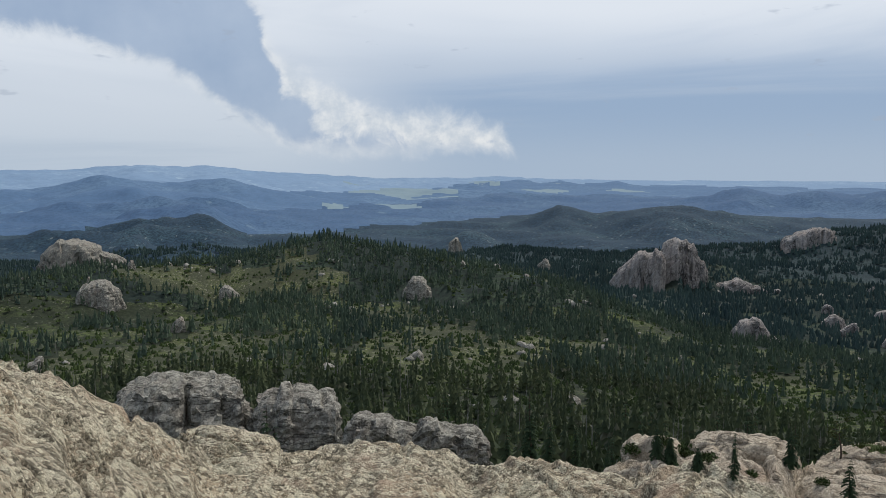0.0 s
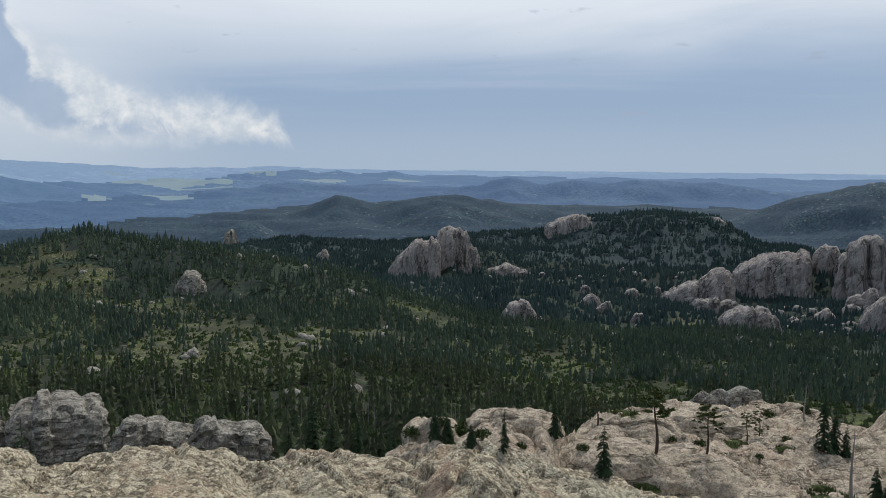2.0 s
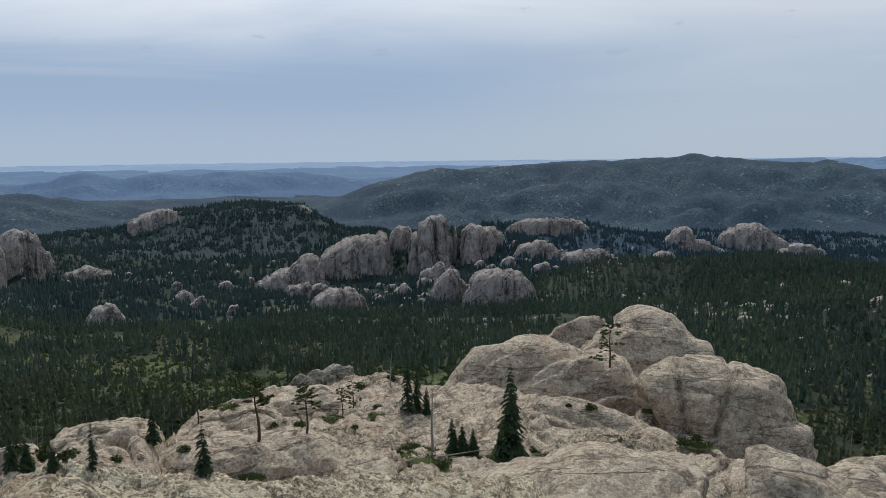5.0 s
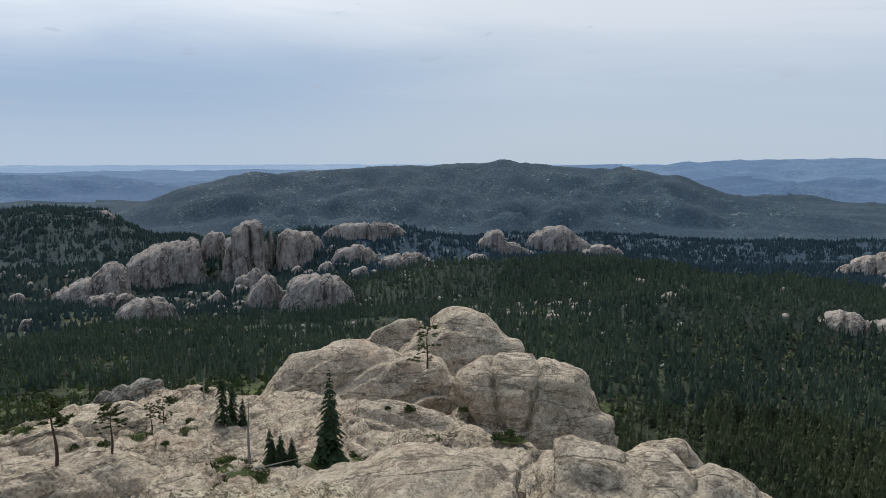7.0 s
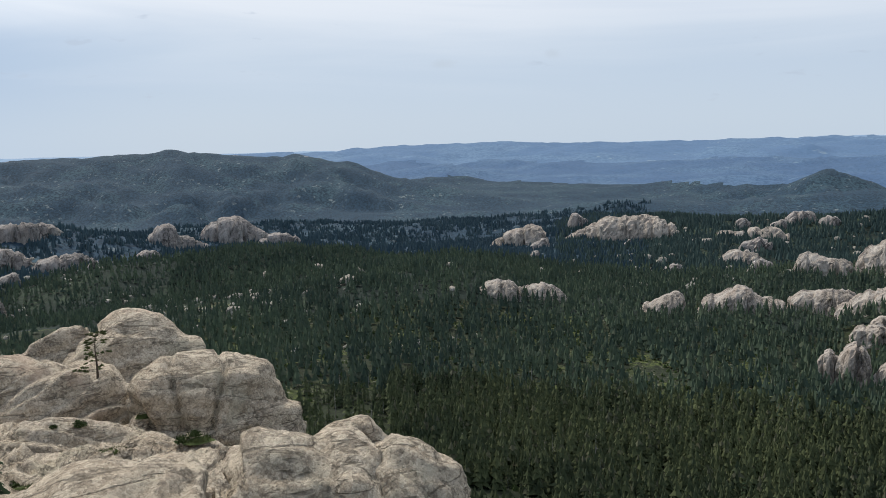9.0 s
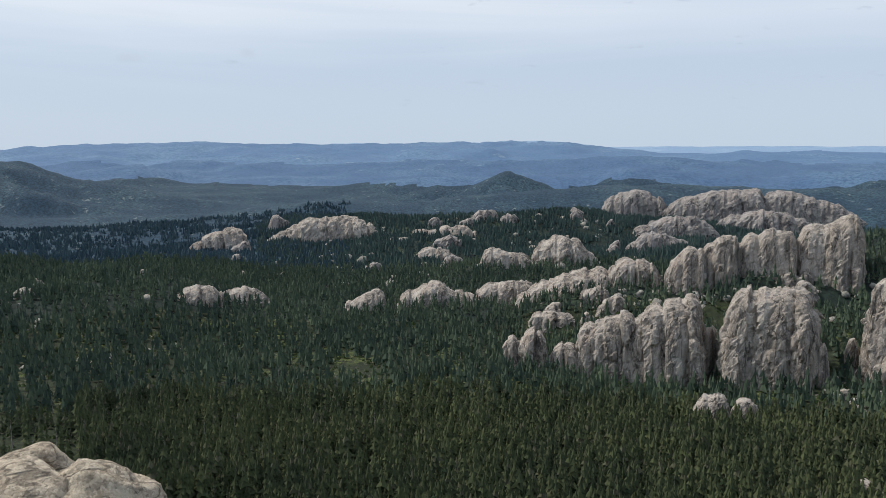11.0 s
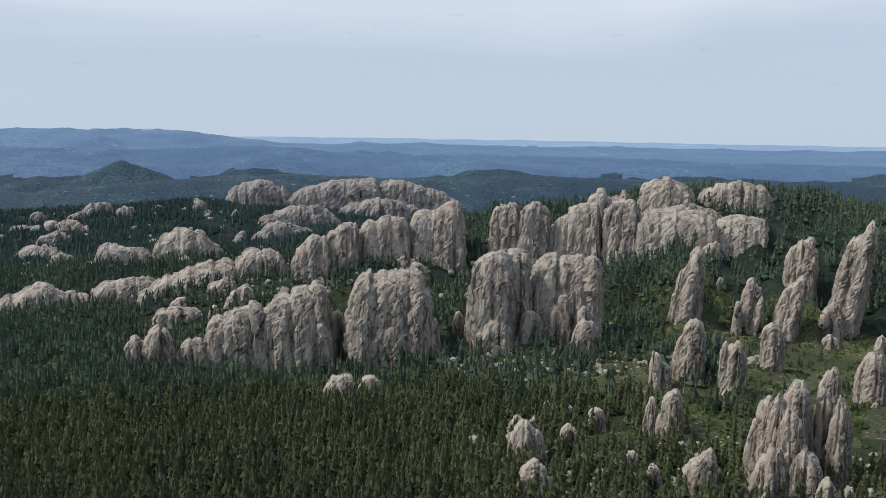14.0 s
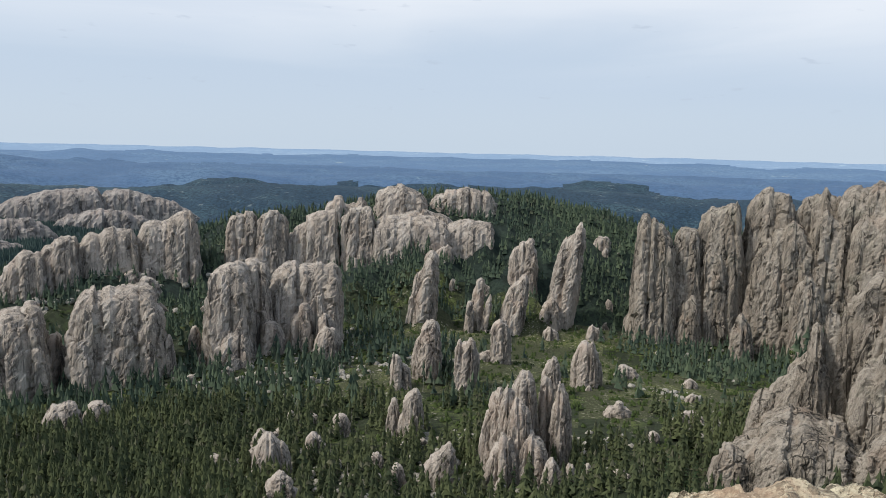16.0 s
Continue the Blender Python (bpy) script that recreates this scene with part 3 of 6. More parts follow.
# ---- granite ----
def granite_dome(name, label, bearing, d, el, across, deep, tall, mat=DOME_GRANITE, square=2.5, turn=0.0, rough=1.0, seed=0, detail=1.0):
    """A rounded granite mass whose top appears at el degrees; across, deep: half its width and depth; tall: its height, all in metres."""
    cols, rows = int(160 * detail), int(70 * detail)
    lon = np.linspace(0, 2 * math.pi, cols, endpoint=False)
    lat = np.radians(np.linspace(-14, 90, rows))
    lo, la = np.meshgrid(lon, lat)
    power = 2.0 / square
    fold = lambda v: np.sign(v) * np.abs(v) ** power
    unit = np.stack([fold(np.cos(la)) * fold(np.cos(lo)), fold(np.cos(la)) * fold(np.sin(lo)), fold(np.sin(la))], -1)
    p = unit * np.array([across, deep, tall])
    mean = (across * deep * tall) ** (1 / 3)
    q = p + seed * 31.7
    warp = np.stack([fbm(q / (mean * 0.8) + 40, 2), fbm(q / (mean * 0.8) + 80, 2), fbm(q / (mean * 0.8) + 120, 2)], -1)
    q = q + warp * mean * 0.25
    rng = np.random.default_rng(900 + seed)
    push = 0.24 * fbm(q / (mean * 1.3), 2) + 0.16 * (billow(q / (mean * 1.2), 1) - 0.6)
    push = push + 0.05 * (billow(q * np.array([1, 1, 1.8]) / (mean * 0.55), 2) - 0.6) + 0.030 * fbm(q / (mean * 0.16), 4, 0.6) + 0.018 * fbm(q / (mean * 0.05), 2)
    # sheets that peel off in long dipping steps
    tilt = rng.uniform(-0.35, 0.35, 2)
    level = (p[..., 2] + tilt[0] * p[..., 0] + tilt[1] * p[..., 1]) / mean
    push = push + 0.12 * saw(2.6 * level + 1.1 * fbm(q / (mean * 1.1) + 77, 3)) + 0.05 * saw(7 * level + 2.2 * fbm(q / (mean * 0.9) + 55, 3))
    # long curved joints that part the mass into blocks
    for k in range(6):
        a = rng.uniform(0, math.pi)
        side = (p[..., 0] * math.cos(a) + p[..., 1] * math.sin(a) + rng.uniform(-0.4, 0.4) * p[..., 2]) / mean - rng.uniform(-0.7, 0.7)
        side = side + 0.22 * fbm(q / (mean * 0.9) + 7 * k, 3)
        open_part = np.clip(2.5 * fbm(q / (mean * 0.8) + 3.1 * k, 2) + 0.6, 0, 1)
        width = rng.uniform(0.026, 0.042)
        push = push - (0.14 + 0.30 * (k < 3)) * open_part * np.exp(-(side / width) ** 2) + 0.07 * rng.uniform(-1, 1) * np.tanh(side / 0.05)
    out = unit / np.maximum(np.linalg.norm(unit, axis=-1, keepdims=True), 1e-6)
    p = p + out * (push * mean * rough * 0.62)[..., None]
    base = spot(bearing, d, el)
    a = radians(-bearing + turn)
    spin = np.array([[math.cos(a), -math.sin(a)], [math.sin(a), math.cos(a)]])
    p[..., :2] = p[..., :2] @ spin.T
    p[-1] = p[-1].mean(0)
    p[..., 2] -= p[..., 2].max()
    me = mesh_from(name, p.reshape(-1, 3), grid_quads(rows, cols, True))
    ob = part(name, me, mat)
    ob.location = base
    TAKEN.append((base[0], base[1], max(across, deep) * 1.02))
    return tagged(ob, label, "rock", group=name.replace("_", " ") + "s")


def shelf(name, label, mat, r0, r1, fall, back, rough, step, seed, *nodes, ring=130, layers=1.6, grit=1.0, steps=1.0, drop=0.0):
    """A broad rock shelf: its rim runs through (bearing, distance, apparent height); towards the lookout it changes height by fall
    metres a metre, beyond the rim it drops by back metres a metre."""
    b, d, e = np.array(nodes).T
    top = EYE + d * np.tan(np.radians(e)) - drop
    bearing = np.arange(b[0], b[-1] + step, step)
    u = np.linspace(0, 1, ring)
    rim, high = np.interp(bearing, b, d), np.interp(bearing, b, top)
    rr = np.where(u[:, None] < 0.75, r0 + (rim - r0) * (u[:, None] / 0.75) ** 0.8, rim + (r1 - rim) * (np.maximum(u[:, None] - 0.75, 0) / 0.25) ** 1.5)
    bb = np.broadcast_to(bearing, rr.shape)
    a = np.radians(bb)
    past = np.maximum(rr - rim, 0)
    z = high + fall * np.minimum(rr - rim, 0) - back * (np.sqrt(past ** 2 + 0.35 ** 2) - 0.35)
    edge = np.minimum(np.minimum(bb - b[0], b[-1] - bb) / 2.5, 1)
    z = z - (1 - edge) * rough * 4
    p = np.stack([rr * np.sin(a), rr * np.cos(a), z], -1)
    q = p + seed * 23.1
    warp = np.stack([fbm(q / (rough * 6) + 40, 2), fbm(q / (rough * 6) + 80, 2), fbm(q / (rough * 6) + 120, 2)], -1)
    q = q + warp * rough * 2.5
    broad = 0.9 * (billow(q / (rough * 7), 2) - 0.55)
    near = 0.3 + 0.7 * np.clip(np.abs(rr - rim) / (rough * 5), 0, 1)
    small = 0.40 * (billow(q * np.array([1, 1, layers]) / (rough * 2.4), 3) - 0.55) + 0.26 * (billow(q * np.array([1, 1, layers]) / (rough * 0.8), 3) - 0.55)
    small = small * grit + 0.14 * grit * fbm(q / (rough * 0.25), 3)
    along = np.stack([q[..., 0] * 0.8 + q[..., 1] * 0.6, (q[..., 1] * 0.8 - q[..., 0] * 0.6) * 0.45, q[..., 2]], -1)
    small = small + steps * 0.55 * (saw(3.6 * fbm(along / (rough * 9) + 77, 3)) - 0.5) + steps * 0.22 * (saw(4 * fbm(along / (rough * 4) + 33, 2)) - 0.5)
    seam = fbm(q * np.array([1, 1, 0.3]) / (rough * 6) + 9, 2)
    small = small - 0.7 * np.exp(-(seam / 0.025) ** 2)
    p[..., 2] += (broad * near + small) * rough
    shove = fbm(q / (rough * 1.4) + 7, 2) * rough * 0.3
    p[..., 0] += shove * np.sin(a)
    p[..., 1] += shove * np.cos(a)
    me = mesh_from(name, p.reshape(-1, 3), grid_quads(ring, len(bearing), False)[:, ::-1])
    return tagged(part(name, me, mat), label, "rock")


SUMMIT = granite_dome("summit_block", "bare granite summit block under the lookout", 0, 0.01, 0, 2.4, 2.4, 13, NEAR_GRANITE, 2.6, detail=0.6)
SUMMIT.location = (0, 0, -0.1)

LEDGE = "rough pale granite ledge with crystal knobs and lichen"
shelf("granite_ledge", LEDGE, NEAR_GRANITE, 7, 27, 0.03, 0.9, 0.42, 0.23, 1,
      (-44, 17, -6.4), (-28.6, 18, -11.3), (-23.8, 18.5, -13.7), (-18.7, 19, -17.0), (-15.8, 20, -18.9), (-11.6, 21, -18.8), (-7.3, 22, -18.6), (-4, 22, -18.4), (0, 22, -18.6), (2.1, 22, -20.0), (2.8, 22, -19.6), (7, 22, -19.2), (11, 21, -20.1),
      (13.8, 20.5, -20), (16.4, 20, -19.2), (18.2, 20, -18.9), (22, 20, -20.1), (26.4, 20, -20.8), (32.5, 21, -21.6), (40, 24, -21.8), (48, 28, -21.6), (52, 28, -22.5), ring=150, grit=0.55)
shelf("granite_ledge", LEDGE, NEAR_GRANITE, 11, 19, 0.03, 1.2, 0.36, 0.14, 2, (156, 16, -23.6), (158, 16, -22.6), (161.5, 15.6, -21.8), (164, 15.6, -21.1), (165.7, 15.6, -20.1), (168, 15.6, -20.3), (172, 15.6, -19.8), (180, 15.6, -20), ring=70, grit=0.5)
granite_dome("granite_ledge", LEDGE, -15.0, 26, -16.9, 2.2, 2.0, 3.5, NEAR_GRANITE, 2.5, seed=2, rough=0.8)
shelf("granite_bench", "flat weathered granite bench with shallow ledges and grassy hollows", DOME_GRANITE, 34, 84, -0.09, 0.45, 0.75, 0.13, 3,
      (9, 43, -19.6), (12.8, 43.5, -18.5), (15.4, 44, -17.4), (17, 44, -17.2), (19.6, 45, -16.7), (22.8, 46, -17.4), (24.4, 54, -17.6), (26.4, 60, -16.0), (29.6, 64, -15.6), (32.8, 64, -15.9), (36.8, 70, -14.6), (41, 72, -15.0), (46, 70, -15.4), (55, 64, -17.0), (60, 58, -18.6), (65, 52, -20.0), (67, 50, -21.5), ring=140, layers=2.0, grit=0.7, steps=1.5, drop=0.9)
def blocks(p, seed):
    """Irregular angular blocks about one unit across: distance to the crack between two, and a tilted facet height for each."""
    cell = np.floor(p).astype(np.int64)
    best = np.full(p.shape[:-1], 9.0)
    second = best.copy()
    facet = np.zeros(p.shape[:-1])
    for i in (-1, 0, 1):
        for j in (-1, 0, 1):
            for k in (-1, 0, 1):
                a, b, c = cell[..., 0] + i, cell[..., 1] + j, cell[..., 2] + k
                heart = np.stack([a + 0.5 + 0.48 * lattice(a + seed, b, c), b + 0.5 + 0.48 * lattice(a, b + seed, c + 7), c + 0.5 + 0.48 * lattice(a + 3, b, c + seed)], -1)
                way = p - heart
                dist = np.linalg.norm(way, axis=-1)
                high = lattice(a + 11, b + seed, c) + 0.9 * lattice(a, b + 5, c + seed) * way[..., 0] + 0.7 * lattice(a + 9, b, c + seed) * way[..., 2]
                nearer = dist < best
                second = np.where(nearer, best, np.minimum(second, dist))
                facet = np.where(nearer, high, facet)
                best = np.where(nearer, dist, best)
    return second - best, facet


def rock_body(nodes, d, foot, deep, power, joints, lean, jag, sheets, dip, rough, rise, step, seed, dome):
    """A granite body: its crest runs through (bearing, apparent height) at d metres, its foot lies at foot degrees or in the ground.
    joints: how many upright columns or blocks it is parted into; sheets: strength of peeling layers. Gives its mesh data, place and turn."""
    step = step * 1.25
    rng = np.random.default_rng(seed)
    b, e = np.array(nodes, float).T
    mid = (b[0] + b[-1]) / 2
    x = d * np.tan(np.radians(b - mid))
    top = EYE + d * np.tan(np.radians(e)) / np.cos(np.radians(b - mid))
    ground = land(np.linspace(b[0], b[-1], 5), d * 0.985).min() - 1.5
    z0 = min(float(ground), EYE + d * math.tan(radians(foot))) - 0.02 * (top.max() - top.min())
    tall = top.max() - z0
    wide = x[-1] - x[0]
    line = np.column_stack([np.concatenate([[x[0] - 0.02 * wide], x, [x[-1] + 0.02 * wide]]), np.concatenate([[0.03 * tall], np.maximum(top - z0, 0.06 * tall), [0.03 * tall]])])
    for _ in range(2 if dome else 1):     # cut the corners of the crest line
        cut = np.stack([line[:-1] * 0.8 + line[1:] * 0.2, line[:-1] * 0.2 + line[1:] * 0.8], 1).reshape(-1, 2)
        line = np.concatenate([line[:1], cut, line[-1:]])
    run = np.concatenate([[0], np.cumsum(np.hypot(*np.diff(line, axis=0).T))])
    cols = int(min(180, max(14, run[-1] / step)))
    at = np.linspace(0, run[-1], cols)
    sx, sh = np.interp(at, run, line[:, 0]), np.interp(at, run, line[:, 1])
    half = deep * (wide if dome else min(wide, tall * 1.6)) * 0.5
    phi = np.linspace(0, math.pi, 400)
    curve = np.stack([-half * np.sign(np.cos(phi)) * np.abs(np.cos(phi)) ** (2 / power), tall * np.sin(phi) ** (2 / power)], -1)
    length = np.concatenate([[0], np.cumsum(np.hypot(*np.diff(curve, axis=0).T))])
    front = int(min(120, max(10, 0.55 * length[-1] / step)))
    pick = np.concatenate([np.linspace(0, 0.6 * length[-1], front), np.linspace(0.6, 1, max(5, front // 4))[1:] * length[-1]])
    cy, cz = np.interp(pick, length, curve[:, 0]), np.interp(pick, length, curve[:, 1] / tall)
    unit = wide / joints
    edges = np.cumsum(np.concatenate([[0], rng.uniform(0.3, 2.0, joints)]))
    edges = sx[0] + (edges / edges[-1]) * (sx[-1] - sx[0])
    drop = 1 - jag * rng.uniform(0, 1, joints + 2)[np.searchsorted(edges, sx)]
    sh = sh * drop
    if not dome:
        sh = sh + 0.12 * unit * rough * fbm(np.column_stack([sx / (unit * 0.45), 0 * sx, 0 * sx]) + seed % 31, 3)
    sh = np.maximum(sh, 0.02 * tall)
    pinch = np.clip(sh / sh.max(), 0.02, 1) ** 0.55
    p = np.zeros((len(pick), cols, 3))
    p[..., 0] = sx
    p[..., 1] = cy[:, None] * pinch
    p[..., 2] = cz[:, None] * sh
    p[..., 1] -= (0.06 if dome else 0.13) * np.clip(1 - cz, 0, 1)[:, None] * sh * (cy[:, None] < 0)
    across, along = np.gradient(p, axis=1), np.gradient(p, axis=0)
    normal = np.cross(across, along)
    normal /= np.linalg.norm(normal, axis=-1, keepdims=True) + 1e-9
    q = p + seed % 977 * 3.7
    mean = (wide * tall) ** 0.5 if dome else unit

    def cells(u, gap):
        """Distance to the nearest joint, and a random number a cell and a joint."""
        k = np.clip(np.searchsorted(gap, u), 1, len(gap) - 1)
        left, right = u - gap[k - 1], gap[k] - u
        tag = rng.uniform(-1, 1, len(gap) + 1)
        return np.minimum(np.abs(left), np.abs(right)), tag[k], np.abs(tag[np.where(left < right, k - 1, k)])
    if dome:
        push = 0.06 * mean * fbm(q / (mean * 0.7), 2) + 0.055 * mean * (billow(q / (mean * 0.42), 2) - 0.6)
        layer = (p[..., 2] - dip * p[..., 0] + 0.25 * p[..., 1]) / mean
        push = push + sheets * mean * (0.032 * (saw(5.0 * layer + 1.2 * fbm(q / (mean * 0.8) + 77, 3)) - 0.5) + 0.016 * (saw(13 * layer + 2.2 * fbm(q / (mean * 0.7) + 55, 3)) - 0.5))
        push = push + 0.026 * mean * fbm(q / (mean * 0.12), 4, 0.6) * rough + 0.006 * mean * fbm(q / (mean * 0.03), 2)
        for k in range(joints * 2):
            a = rng.uniform(-0.55, 0.55)
            side = (p[..., 0] * math.cos(a) + p[..., 2] * math.sin(a) - rng.uniform(-0.42, 0.42) * wide - (x[0] + x[-1]) / 2) / mean + 0.16 * fbm(q / (mean * 0.7) + 7 * k, 3)
            part_open = np.clip(2.4 * fbm(q / (mean * 0.8) + 3.1 * k, 2) + 0.55, 0, 1)
            push = push - mean * (0.12 if k < joints else 0.06) * part_open * np.exp(-np.abs(side / (0.022 if k < joints else 0.012)) ** 1.5) + 0.020 * mean * rng.uniform(-1, 1) * np.tanh(side / 0.03)
        push = push * (1 - 0.55 * np.clip(normal[..., 2], 0, 1) * np.clip(cz * 4 - 3, 0, 1)[:, None])
    else:
        bend = p[..., 0] + 0.22 * unit * fbm(q * np.array([1, 1, 0.22]) / (unit * 1.3), 3) + rng.uniform(-0.08, 0.08) * p[..., 2]
        near, tone, mark = cells(bend, edges)
        gape = np.clip(0.65 + 1.3 * fbm(q * np.array([1, 1, 0.3]) / (unit * 1.1) + 29, 2), 0.25, 1)
        push = 0.13 * unit * tone - (0.20 + 0.60 * mark) * gape * unit * np.exp(-near / (0.065 * unit)) + 0.10 * unit * (np.sqrt(np.clip(2 * near / unit, 0, 1)) - 0.7)
        skew = q + 0.14 * unit * np.stack([fbm(q * np.array([1, 1, rise]) / (unit * 0.6) + 3, 2), fbm(q * np.array([1, 1, rise]) / (unit * 0.6) + 13, 2), 2 * fbm(q / (unit * 0.6) + 23, 2)], -1)
        for size, stretch, high, deepness in ((0.75, 0.6, 0.135, 0.15), (0.30, 1.3, 0.065, 0.075)):
            crack, facet = blocks(skew * np.array([1, 1, rise * stretch]) / (unit * size), seed % 89)
            push = push + rough ** 0.5 * unit * (high * facet - deepness * np.exp(-crack / 0.045))
        push = push + rough * unit * (0.05 * fbm(q * np.array([1, 1, rise]) / (unit * 0.5) + 5, 3) + 0.035 * fbm(q * np.array([1, 1, rise ** 0.5]) / (unit * 0.12) + 15, 3))
        push = push * (1 - 0.5 * np.clip(normal[..., 2], 0, 1))
    ends = np.clip(np.minimum(at, at[-1] - at) / (0.05 * at[-1]), 0, 1)
    p = p + normal * (push * ends)[..., None]
    p[..., 0] += d * math.tan(radians(lean)) * (p[..., 2] / tall - 1)
    me = mesh_from("rock", p.reshape(-1, 3), grid_quads(len(pick), cols, False), dome)
    px, py, _ = spot(mid, d)
    span = max(2, int(wide / max(half, 0.5)))
    for k in range(span):
        cx, cyy, _ = spot(b[0] + (b[-1] - b[0]) * (k + 0.5) / span, d)
        TAKEN.append((cx, cyy, max(half, wide / span / 2) * 0.75))
    return me, Vector((px, py, z0)), radians(-mid)


def swell(name, label, mat, d, foot, *nodes, deep=0.7, power=2.5, joints=3, sheets=1.0, dip=0.15, rough=1.0, blocky=False):
    """A rounded granite swell standing by itself."""
    me, at, turn = rock_body(nodes, d, foot, deep, power, joints, 0.0, 0.0, sheets, dip, rough, 2.6, d * (0.0036 if blocky else 0.0024), int(abs(nodes[0][0]) * 100) + int(d), not blocky)
    ob = part(name, me, mat)
    ob.location, ob.rotation_euler = at, (0, 0, turn)
    return tagged(ob, label, "rock", group=name.replace("_", " ") + "s")


# rounded masses below the ledge
swell("granite_dome", "rounded pale granite dome with dark joints, lichen stained", DOME_GRANITE, 90, -14.65, (51.52, -14.42), (53.29, -12.33), (54.88, -11.14), (56.08, -10.48), (57.15, -10.28), (58.46, -10.63), (59.73, -11.20), (60.68, -12.11), (61.64, -12.48), (62.52, -14.30), joints=4, deep=0.9)
swell("granite_dome", "rounded pale granite dome with dark joints, lichen stained", DOME_GRANITE, 94, -13.67, (49.63, -13.42), (50.36, -11.94), (51.31, -11.42), (52.58, -11.01), (53.89, -10.82), (54.72, -11.10), (55.48, -13.00), joints=3, deep=0.8)
swell("granite_dome", "broad granite dome with peeling sloping sheets", DOME_GRANITE, 76, -19.03, (38.09, -18.15), (40.71, -17.73), (42.65, -16.18), (44.22, -14.55), (45.49, -13.28), (48.54, -12.59), (50.19, -12.67), (52.56, -13.36), (54.95, -14.08), (56.47, -14.92), (57.93, -17.87), joints=1, deep=0.55, sheets=1.6, dip=0.55)
swell("granite_dome", "steep rounded granite dome split by deep cracks", DOME_GRANITE, 70, -20.00, (55.91, -19.19), (56.47, -15.42), (57.67, -13.73), (59.26, -13.17), (60.93, -13.46), (62.91, -13.60), (64.48, -13.93), (65.75, -14.83), (66.87, -16.47), (67.68, -18.09), (68.34, -19.69), deep=0.8, dip=-0.1, joints=2)
swell("granite_dome", "low overlapping granite sheet below a dome", DOME_GRANITE, 61, -20.10, (47.82, -18.09), (48.87, -16.82), (50.07, -16.37), (51.74, -16.29), (53.34, -16.81), (54.95, -17.50), (56.56, -18.26), (58.17, -19.18), (58.98, -19.94), joints=1, sheets=1.6, dip=-0.3, deep=0.9, power=2.0)
swell("granite_dome", "cracked granite block wedged in a gap", DOME_GRANITE, 57, -20.25, (57.93, -19.92), (59.30, -18.98), (60.50, -18.62), (61.79, -19.10), (62.52, -20.18), joints=2, deep=0.8)
swell("granite_dome", "broad cracked granite mass stepping down to the forest", DOME_GRANITE, 33, -24.53, (61.61, -24.35), (62.32, -19.71), (62.98, -18.73), (64.16, -18.31), (66.13, -18.36), (68.08, -18.76), (69.63, -19.23), (71.54, -19.47), (73.20, -19.99), (74.67, -23.64), sheets=1.5, dip=-0.3, joints=3, deep=2.2, power=1.8)
swell("granite_dome", "cracked granite shoulder stepping down to the forest", DOME_GRANITE, 33, -23.85, (71.99, -23.95), (73.07, -20.43), (74.15, -19.86), (75.62, -20.26), (77.09, -21.11), (78.20, -22.15), (78.96, -23.38), sheets=1.3, dip=-0.45, power=1.8, joints=2, deep=2.4)
swell("granite_dome", "smooth swelling granite mass with small crystal knobs", DOME_GRANITE, 31, -24.97, (40.49, -24.19), (44.43, -21.83), (46.90, -20.91), (49.30, -20.36), (51.71, -19.74), (54.13, -19.37), (56.56, -19.34), (58.98, -19.50), (61.00, -20.05), (62.37, -21.10), (63.95, -24.77), sheets=1.2, dip=0.2, power=1.7, joints=2, deep=2.0)
swell("granite_boulder", "broken granite rubble behind a dome", DOME_GRANITE, 38, -20.32, (69.50, -19.78), (70.12, -18.94), (71.15, -18.97), (72.19, -18.73), (72.84, -19.32), (73.57, -20.17), joints=4, deep=0.8)
swell("granite_block", "grey lichened granite rim along a bench", GREY_GRANITE, 78, -16.23, (31.50, -15.74), (33.59, -14.70), (35.71, -14.25), (36.84, -14.46), (37.35, -16.35), joints=5, deep=0.5, blocky=True)
swell("granite_boulder", "layered granite slab rising from a bench", DOME_GRANITE, 72, -17.30, (36.61, -16.75), (37.46, -15.28), (38.65, -14.86), (39.89, -15.21), (40.64, -17.36), joints=2, deep=0.6, sheets=1.6, dip=0.6)
swell("granite_block", "grey lichened granite block standing among the trees", GREY_GRANITE, 68, -18.52, (-22.30, -17.51), (-21.72, -14.58), (-20.73, -13.85), (-18.58, -13.40), (-16.04, -13.38), (-14.34, -13.96), (-13.22, -14.66), (-12.68, -18.36), joints=4, deep=0.7, power=5.0, blocky=True)
swell("granite_block", "grey lichened granite block standing among the trees", GREY_GRANITE, 66, -19.05, (-13.45, -18.67), (-13.08, -15.48), (-12.31, -14.70), (-10.77, -14.36), (-9.38, -14.83), (-7.66, -14.92), (-7.32, -16.10), (-7.06, -19.00), joints=4, deep=0.9, power=5.0, blocky=True)
swell("granite_block", "low broken granite wall among the trees", GREY_GRANITE, 83, -18.92, (-7.06, -18.34), (-6.41, -16.72), (-5.38, -16.41), (-3.71, -16.78), (-2.43, -17.24), (-0.91, -16.80), (0.37, -17.25), (2.30, -17.26), (3.43, -18.40), joints=7, deep=0.35, power=5.0, rough=1.4, blocky=True)
swell("granite_block", "pale granite slab between pines below the ledge", DOME_GRANITE, 45, -19.72, (12.59, -19.71), (13.12, -18.05), (14.06, -17.44), (15.25, -17.12), (16.17, -17.80), (16.56, -19.37), joints=3, deep=0.8)
